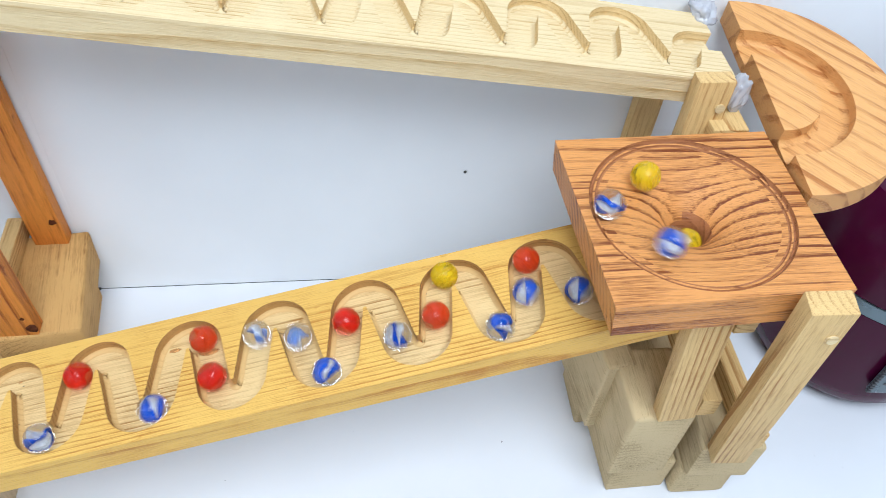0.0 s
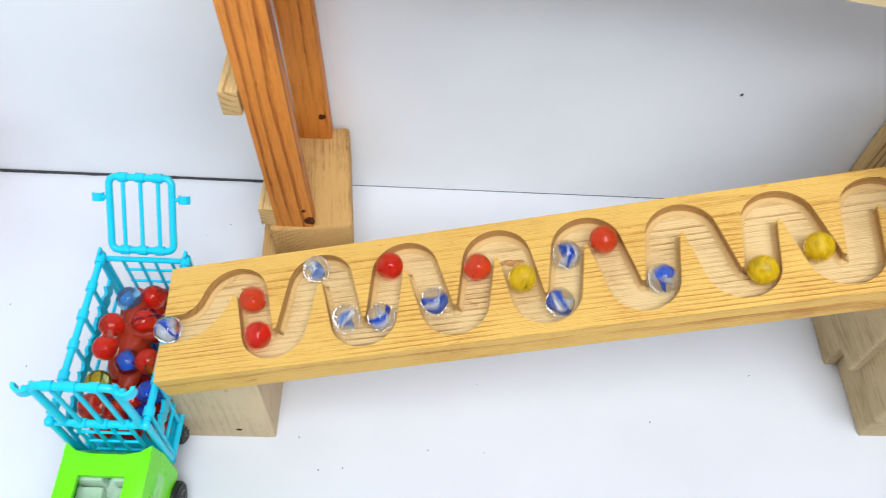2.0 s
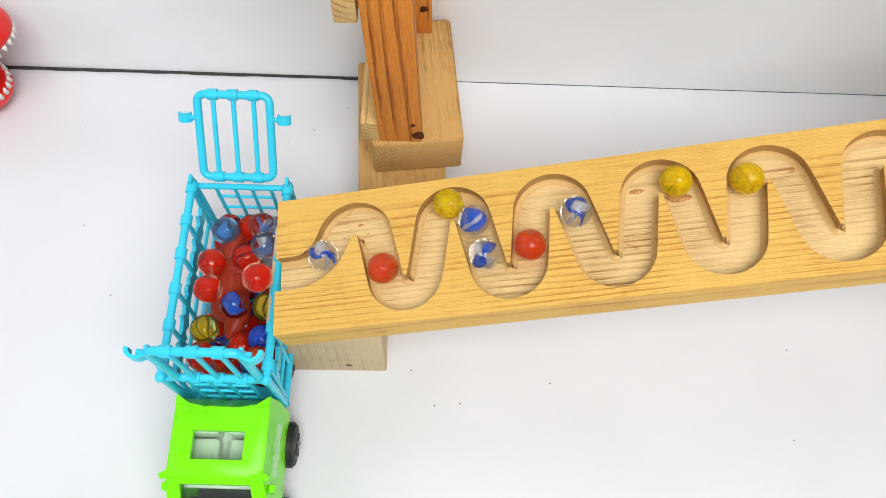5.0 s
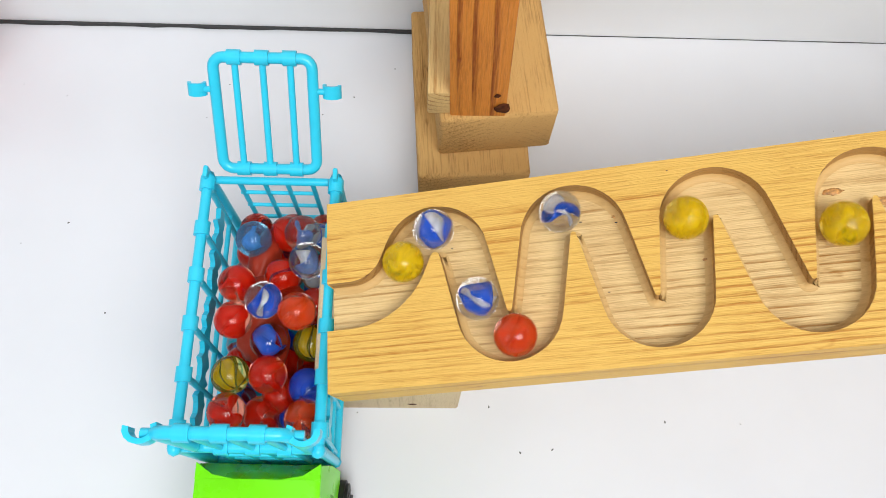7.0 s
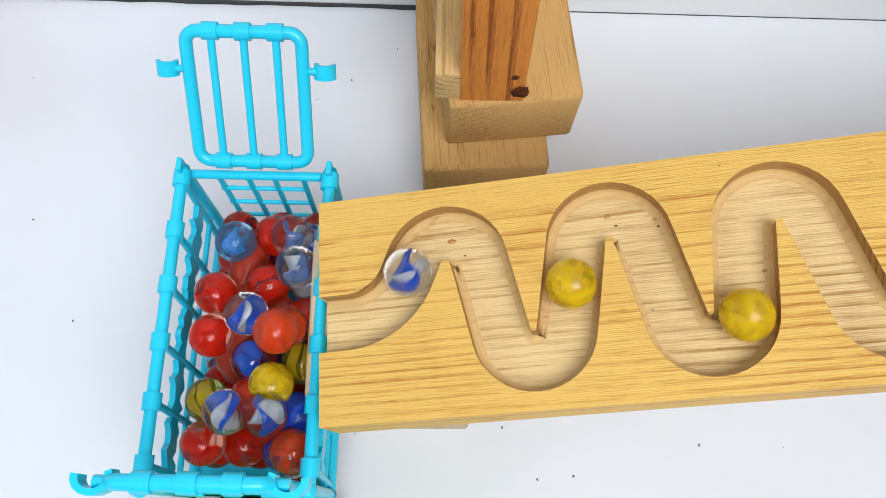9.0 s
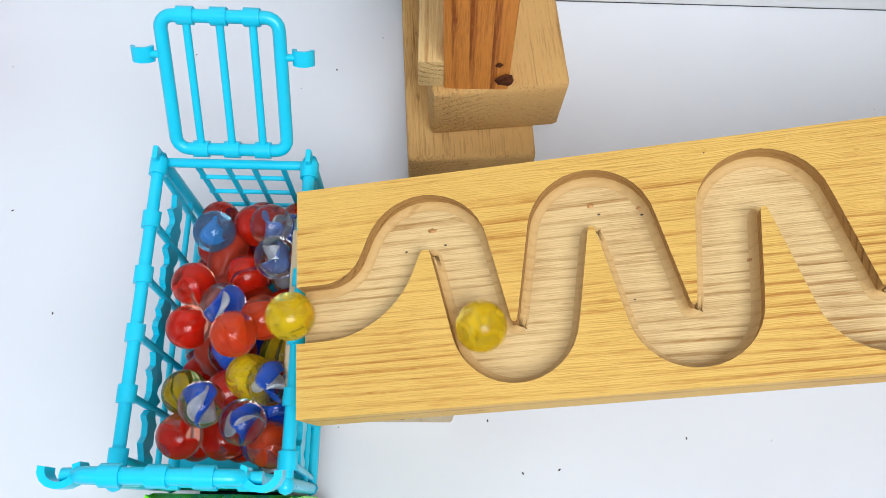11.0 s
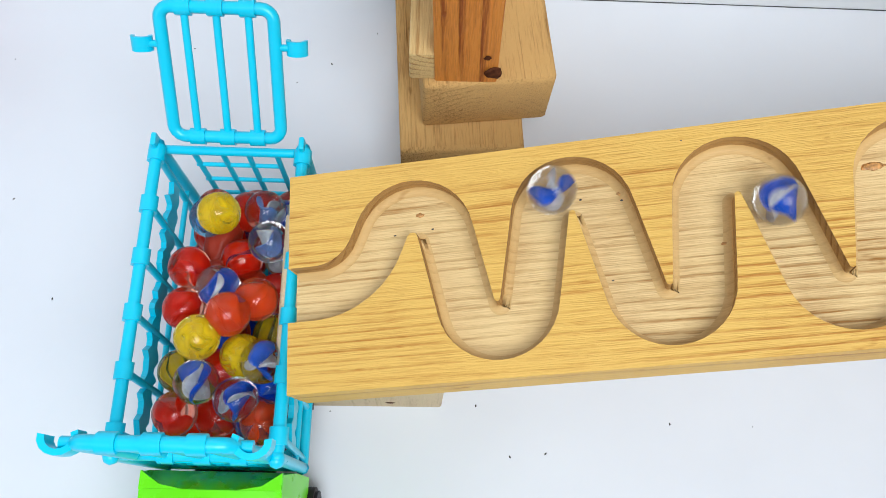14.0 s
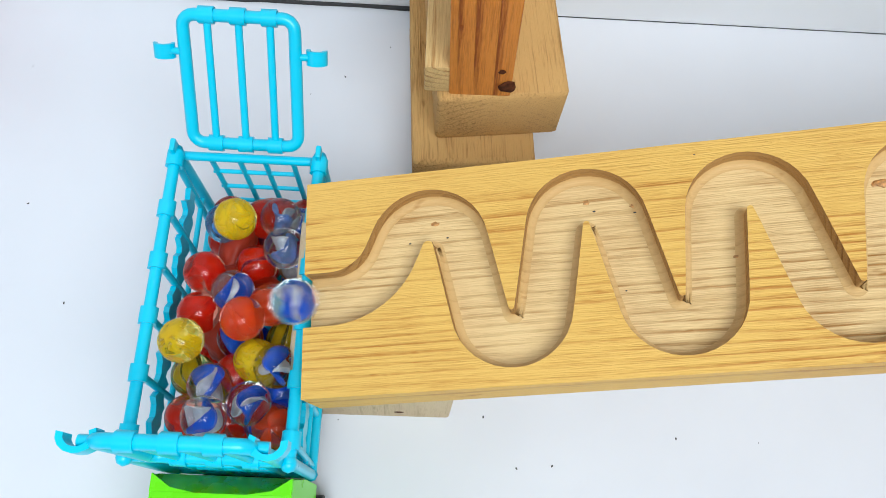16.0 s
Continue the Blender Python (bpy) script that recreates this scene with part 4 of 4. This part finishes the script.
# ---------------------------------------------------------------- marbles
BALL = 0.0090


def ball_mesh():
    bm = bmesh.new()
    bmesh.ops.create_uvsphere(bm, u_segments=48, v_segments=32, radius=BALL)
    return bm


def vane_bm(phase, reach, twist, bend, inner=0.0, thick=0.0007):
    """A leaf of coloured glass inside a marble: it runs from pole to pole, twists on the way and curls towards its rim."""
    bm = bmesh.new()
    rings, nv = [], 7
    for i in range(17):
        u = -0.97 + 1.94 * i / 16
        ring = []
        for side in (1, -1):
            for j in (range(nv) if side > 0 else reversed(range(nv))):
                v = inner + (1 - inner) * j / (nv - 1)
                r = BALL * reach * math.sqrt(1 - u * u) * v * (1 + 0.08 * math.sin(5 * u + phase))
                a = phase + twist * u + bend * v
                w = side * thick * (0.5 - 0.35 * j / (nv - 1))
                ring.append(bm.verts.new((r * math.cos(a) - w * math.sin(a), r * math.sin(a) + w * math.cos(a), BALL * reach * u)))
        rings.append(ring)
    n = 2 * nv
    for a, b in zip(rings, rings[1:]):
        for k in range(n):
            bm.faces.new((a[k], a[(k + 1) % n], b[(k + 1) % n], b[k]))
    bm.faces.new(rings[0][::-1])
    bm.faces.new(rings[-1])
    return bm


# glass, label, then the ribbons inside: material, how many, reach, twist, bend, first angle
KINDS = {
    "blue": (CLEAR, "clear glass marble with a blue and white twist", [(BLUE_IN, 2, 0.64, 0.8, 0.9, 0.0), (WHITE_IN, 2, 0.58, 0.8, 0.7, 1.2)]),
    "clear": (CLEAR, "nearly clear glass marble with a thin blue twist", [(PALE_IN, 2, 0.50, 1.0, 0.5, 0.0), (WHITE_IN, 1, 0.52, 1.0, 0.8, 1.5)]),
    "navy": (BLUEGLASS, "deep blue glass marble with a swirl", [(BLUE_IN, 3, 0.68, 0.7, 1.1, 0.0), (PALE_IN, 1, 0.60, 0.7, 0.9, 1.0)]),
    "sky": (SKYGLASS, "light blue glass marble", [(PALE_IN, 2, 0.5, 1.2, 0.7, 0.0)]),
    "purple": (CLEAR, "blue and wine red glass marble", [(BLUE_IN, 3, 0.64, 0.5, 1.2, 0.0), (WINE_IN, 2, 0.62, 0.6, 1.2, 1.0)]),
    "red": (REDGLASS, "bright red glass marble", [(RED_IN, 3, 0.68, 0.9, 0.9, 0.0)]),
    "orange": (ORANGEGLASS, "clear glass marble with an orange red twist", [(ORANGE_IN, 4, 0.68, 0.8, 1.0, 0.0)]),
    "darkred": (REDGLASS, "dark red glass marble with a dark streak", [(RED_IN, 3, 0.60, 0.5, 1.2, 0.0), (NAVY_IN, 2, 0.64, 0.6, 1.0, 0.9)]),
    "yellow": (YELLOWGLASS, "bright yellow glass marble", [(YELLOW_IN, 3, 0.68, 0.8, 1.0, 0.0), (GREEN_IN, 1, 0.55, 0.8, 0.3, 0.6)]),
    "olive": (OLIVEGLASS, "olive yellow glass marble with dark stripes", [(YELLOW_IN, 3, 0.58, 0.3, 1.1, 0.0), (GREEN_IN, 5, 0.72, 0.4, 0.4, 0.5)]),
}
MODELS = {}


def marble(kind, m, group):
    if kind not in MODELS:
        shell, label, ribbons = KINDS[kind]
        ob = part("marble", ball_mesh(), shell, smooth=True)
        tagged(ob, label, "marble")
        for material, count, reach, twist, bend, first in ribbons:
            for k in range(count):
                inner = 0.75 if material is GREEN_IN else 0.0
                part("ribbon", vane_bm(first + 2 * math.pi * k / count, reach, twist, bend, inner), material, ob, smooth=True)
        MODELS[kind] = ob
        ob.matrix_basis = m
        return tagged(ob, group=group)
    ob = copy_thing(MODELS[kind], m)
    return tagged(ob, group=group)


def tumbled(seed):
    r = random.Random(seed)
    return Euler((r.uniform(0, 6.28), r.uniform(0, 6.28), r.uniform(0, 6.28))).to_matrix().to_4x4()


IN_TRUCK = "marbles heaped in the truck"
ON_TRACK = "marbles rolling down the tracks"
# upper layer of the heap, then two layers below it
HEAP = [("sky", -0.3400, 0.4960, 0.091), ("red", -0.3245, 0.5010, 0.086), ("red", -0.3450, 0.4715, 0.095), ("darkred", -0.3235, 0.4760, 0.094),
        ("red", -0.3450, 0.4535, 0.095), ("purple", -0.3275, 0.4440, 0.093), ("olive", -0.3075, 0.4440, 0.090), ("olive", -0.3440, 0.4275, 0.093),
        ("red", -0.3215, 0.4200, 0.083), ("navy", -0.3080, 0.4230, 0.090), ("red", -0.3440, 0.4105, 0.093), ("red", -0.3300, 0.4110, 0.082),
        ("navy", -0.3140, 0.4095, 0.079)]
LOW = ["red", "navy", "darkred", "olive", "red", "sky", "purple", "red", "navy", "orange"]


def heap():
    rows = [(k, Vector((x, y, z))) for k, x, y, z in HEAP]
    rnd = random.Random(11)
    n = 0
    for layer, z in enumerate((0.0507, 0.0655)):
        for i in range(3):
            for j in range(6):
                x = -0.3490 + 0.0195 * i + (0.004 if layer else 0.0)
                y = 0.4120 + 0.0196 * j + (0.007 if layer else 0.0)
                if layer and -0.352 < x < -0.32 and 0.44 < y < 0.49:
                    continue
                rows.append((LOW[(n * 7 + j) % len(LOW)], Vector((min(x, -0.3085), min(y, 0.5105), z + rnd.uniform(0, 0.001)))))
                n += 1
    for i, (k, p) in enumerate(rows):
        marble(k, Matrix.Translation(p) @ tumbled(i), IN_TRUCK)


heap()

# ---------------------------------------------------------------- what moves
S_OF = [0.0]
for a, b in zip(LOWER, LOWER[1:]):
    S_OF.append(S_OF[-1] + math.dist(a, b))
LU, LV = [p[0] for p in LOWER], [p[1] for p in LOWER]
HOLE = Vector((0.2335, 0.4905, 0))


def on_track(s):
    return BOARD @ Vector((float(np.interp(s, S_OF, LU)), float(np.interp(s, S_OF, LV)), BALL - 0.0089))


def dish(r):
    return float(np.interp(r, (0.0, 0.0105, 0.0145, 0.019, 0.025, 0.032, 0.042, 0.060), (0.256, 0.264, 0.278, 0.2835, 0.2864, 0.2890, 0.2912, 0.2940))) + BALL


PLANS = []


def rolling(kind, seed, swirl=(), track=(), rest=()):
    """One marble: swirl rows (t, radius, degrees) in the tray, track rows (t, way along the groove), rest rows (t, x, y, z)."""
    ob = marble(kind, Matrix(), ON_TRACK)
    tt = [r[0] for r in track]
    ts = [r[1] for r in track]

    def place(t):
        if swirl and t <= swirl[-1][0]:
            st = [r[0] for r in swirl]
            r, a = np.interp(t, st, [q[1] for q in swirl]), radians(np.interp(t, st, [q[2] for q in swirl]))
            return HOLE + Vector((r * math.cos(a), r * math.sin(a), dish(r)))
        if swirl and t < tt[0]:
            k = (t - swirl[-1][0]) / (tt[0] - swirl[-1][0])
            p, q = place(swirl[-1][0]), on_track(ts[0])
            w = min(1.0, k * 1.6)
            return Vector((p.x + (q.x - p.x) * k, p.y + (q.y - p.y) * k, p.z + (q.z - p.z) * w * w))
        if t <= tt[-1] or not rest:
            return on_track(float(np.interp(t, tt, ts)))
        keys = [(tt[-1], on_track(ts[-1]))] + [(q[0], Vector(q[1:])) for q in rest]
        for (a, p), (b, q) in zip(keys, keys[1:]):
            if t <= b:
                k = (t - a) / (b - a)
                drop = k * k if q.z < p.z else k
                return Vector((p.x + (q.x - p.x) * k, p.y + (q.y - p.y) * k, p.z + (q.z - p.z) * drop))
        return keys[-1][1]
    rows, turn, last = [], tumbled(seed).to_quaternion(), None
    end = rest[-1][0] if rest else 16.0
    for f in range(481):
        t = f / 30
        p = place(t)
        if last is not None:
            d = p - last
            if d.length > 1e-6:
                axis = Vector((0, 0, 1)).cross(d)
                if axis.length > 1e-9:
                    turn = Matrix.Rotation(min(d.length / BALL, 1.3), 3, axis.normalized()).to_quaternion() @ turn
        if t <= end + 0.05 or f == 480:
            rows.append((t, Matrix.Translation(p) @ turn.to_matrix().to_4x4()))
        last = p
    PLANS.append((ob, rows))


def motions():
    rolling("blue", 100, (), [(0, 0.2604), (0.5, 0.185), (1, 0.0958), (1.45, 0.0)], [(1.62, -0.312, 0.466, 0.085), (1.9, -0.307, 0.48, 0.0855)])
    rolling("red", 101, (), [(0, 0.3123), (0.5, 0.2171), (1, 0.1211), (1.5, 0.0299), (1.66, 0.0)], [(1.85, -0.315, 0.452, 0.098), (2.3, -0.3085, 0.429, 0.0735)])
    rolling("blue", 102, (), [(0, 0.4064), (0.5, 0.3076), (1, 0.2031), (1.5, 0.1169), (2, 0.0082), (2.05, 0.0)], [(2.25, -0.312, 0.462, 0.095), (2.5, -0.307, 0.496, 0.09)])
    rolling("orange", 103, (), [(0, 0.4771), (0.5, 0.3777), (1, 0.2847), (1.5, 0.1821), (2, 0.09), (2.42, 0.0)], [(2.55, -0.316, 0.452, 0.1), (2.9, -0.308, 0.4075, 0.096)])
    rolling("red", 104, (), [(0, 0.5081), (0.5, 0.4115), (1, 0.3108), (1.5, 0.2031), (2, 0.1182), (2.5, 0.0132), (2.6, 0.0)], [(2.8, -0.313, 0.456, 0.095), (3.1, -0.307, 0.4625, 0.09)])
    rolling("clear", 105, (), [(0, 0.5776), (0.5, 0.4837), (1, 0.3859), (1.5, 0.2954), (2, 0.1954), (2.5, 0.1034), (3, 0.0336), (3.4, 0.0)], [(3.8, -0.318, 0.466, 0.099), (4.3, -0.315, 0.4975, 0.0965)])
    rolling("clear", 106, (), [(0, 0.6262), (0.5, 0.5195), (1, 0.4411), (1.5, 0.3351), (2, 0.2473), (2.5, 0.153), (3, 0.0684), (3.8, 0.0)], [(4.15, -0.318, 0.454, 0.099), (4.6, -0.311, 0.482, 0.101)])
    rolling("blue", 107, (), [(0, 0.6641), (0.5, 0.5727), (1, 0.471), (1.5, 0.3746), (2, 0.2802), (2.5, 0.1805), (3, 0.1019), (4.25, 0.0)], [(4.6, -0.318, 0.452, 0.1), (5.0, -0.307, 0.404, 0.08)])
    rolling("red", 108, (), [(0, 0.7045), (0.5, 0.6025), (1, 0.5051), (1.5, 0.4244), (2, 0.3187), (2.5, 0.2277), (3, 0.153), (4.9, 0.0)], [(5.15, -0.32, 0.452, 0.099), (5.35, -0.326, 0.4275, 0.096)])
    rolling("blue", 109, (), [(0, 0.7762), (0.5, 0.6654), (1, 0.5713), (1.5, 0.473), (2, 0.3761), (2.5, 0.2785), (3, 0.1973), (5.45, 0.0)], [(5.6, -0.3225, 0.456, 0.101), (6.0, -0.33, 0.4615, 0.102)])
    rolling("orange", 110, (), [(0, 0.8258), (0.5, 0.7242), (1, 0.6338), (1.5, 0.53), (2, 0.4411), (2.5, 0.3441), (3, 0.2635), (5.5, 0.0699), (6, 0.0405), (6.35, 0.0)], [(6.5, -0.318, 0.457, 0.104), (6.9, -0.3135, 0.456, 0.104)])
    rolling("yellow", 111, (), [(0, 0.8587), (0.5, 0.7831), (1, 0.6909), (1.5, 0.5881), (2, 0.5005), (2.5, 0.4244), (3, 0.3453), (5.5, 0.159), (6, 0.1219), (6.5, 0.073), (7, 0.0457), (7.4, 0.0)], [(7.6, -0.312, 0.448, 0.106), (7.95, -0.3175, 0.433, 0.101)])
    rolling("blue", 112, (), [(0, 0.9212), (0.5, 0.8302), (1, 0.7332), (1.5, 0.6415), (2, 0.5387), (2.5, 0.453), (3, 0.374), (5.5, 0.1789), (6, 0.1473), (6.5, 0.1079), (7, 0.0667), (7.5, 0.0299), (7.85, 0.0)], [(8.0, -0.3185, 0.442, 0.11), (8.5, -0.3335, 0.4215, 0.105)])
    rolling("blue", 113, (), [(0, 0.9606), (0.5, 0.8525), (1, 0.7762), (1.5, 0.6803), (2, 0.5742), (2.5, 0.471), (3, 0.3983), (5.5, 0.2011), (6, 0.1743), (6.5, 0.1469), (7, 0.1079), (7.5, 0.0653), (8, 0.0356), (8.38, 0.0)], [(8.52, -0.3185, 0.448, 0.112), (9.1, -0.318, 0.4155, 0.102)])
    rolling("orange", 114, (), [(0, 0.9857), (0.5, 0.8975), (1, 0.8099), (1.5, 0.7092), (2, 0.6124), (2.5, 0.5096), (3, 0.4476), (5.5, 0.2528), (6, 0.2083), (6.5, 0.1728), (7, 0.1334), (7.5, 0.0958), (8, 0.0557), (8.5, 0.0198), (8.75, 0.0)], [(9.0, -0.315, 0.452, 0.113), (9.5, -0.3225, 0.4475, 0.112)])
    rolling("blue", 115, (), [(0, 1.04), (0.5, 0.9545), (1, 0.8525), (1.5, 0.7762), (2, 0.6803), (2.5, 0.5805), (3, 0.5067), (5.5, 0.3153), (6, 0.2748), (6.5, 0.2367), (7, 0.1936), (7.5, 0.162), (8, 0.1252), (8.5, 0.0824), (9, 0.0455), (9.45, 0.0)], [(9.7, -0.31, 0.445, 0.113), (10.0, -0.308, 0.43, 0.1065)])
    rolling("yellow", 116, [(0, 0.006, 250), (0.25, 0.004, 430)], [(0.55, 1.0763), (1, 0.9885), (1.5, 0.8959), (2, 0.8099), (2.5, 0.7092), (3, 0.6357), (5.5, 0.4349), (6, 0.3965), (6.5, 0.3522), (7, 0.3138), (7.5, 0.2748), (8, 0.2428), (8.5, 0.1991), (9, 0.165), (9.5, 0.1252), (10, 0.0824), (11.02, 0.0)], [(11.3, -0.316, 0.446, 0.115), (11.7, -0.3205, 0.4385, 0.112), (12.6, -0.3205, 0.4385, 0.112), (13.5, -0.332, 0.4375, 0.112), (15.0, -0.336, 0.4385, 0.112), (15.5, -0.345, 0.4395, 0.111), (16.0, -0.346, 0.438, 0.11)])
    rolling("yellow", 117, [(0, 0.0357, 140), (0.2, 0.0333, 197), (0.4, 0.022, 240), (0.5, 0.0234, 262), (0.6, 0.016, 300), (0.8, 0.004, 420)], [(1.09, 1.0763), (1.5, 0.9972), (2, 0.9052), (2.5, 0.8151), (3, 0.7542), (5.5, 0.5387), (6, 0.5099), (6.5, 0.4751), (7, 0.4366), (7.5, 0.3948), (8, 0.3536), (8.5, 0.3138), (9, 0.2807), (9.5, 0.2428), (10, 0.1991), (12.38, 0.0)], [(12.55, -0.313, 0.456, 0.113), (13.0, -0.336, 0.476, 0.112), (13.3, -0.332, 0.492, 0.107)])
    rolling("blue", 118, [(0, 0.042, -132), (0.2, 0.036, -35), (0.4, 0.034, 112), (0.6, 0.0383, 151), (0.8, 0.0397, 208), (1.0, 0.03, 264), (1.2, 0.028, 447), (1.4, 0.0311, 519), (1.5, 0.036, 554), (2.0, 0.022, 800), (2.5, 0.008, 1100)], [(2.85, 1.0763), (3, 1.0533), (5.5, 0.858), (12.5, 0.3161), (13, 0.2748), (13.5, 0.2367), (14, 0.1916), (14.5, 0.132), (15, 0.041), (15.2, 0.0)], [(15.3, -0.316, 0.446, 0.113), (15.45, -0.334, 0.409, 0.106)])
    rolling("blue", 119, [(0, 0.057, -177), (0.2, 0.0493, -153), (0.4, 0.034, -108), (0.5, 0.03, -49), (0.6, 0.03, 16), (0.8, 0.03, 87), (1.0, 0.0305, 183), (1.2, 0.03, 249), (1.5, 0.03, 390), (2.5, 0.026, 800), (4.2, 0.008, 1200)], [(4.8, 1.0763), (5.5, 1.0239), (13.5, 0.3948), (14, 0.3536), (14.5, 0.2909), (15, 0.2011), (15.5, 0.114), (15.98, 0.004), (16.0, 0.0)])
    for ob, rows in PLANS:
        walk(ob, rows)


motions()
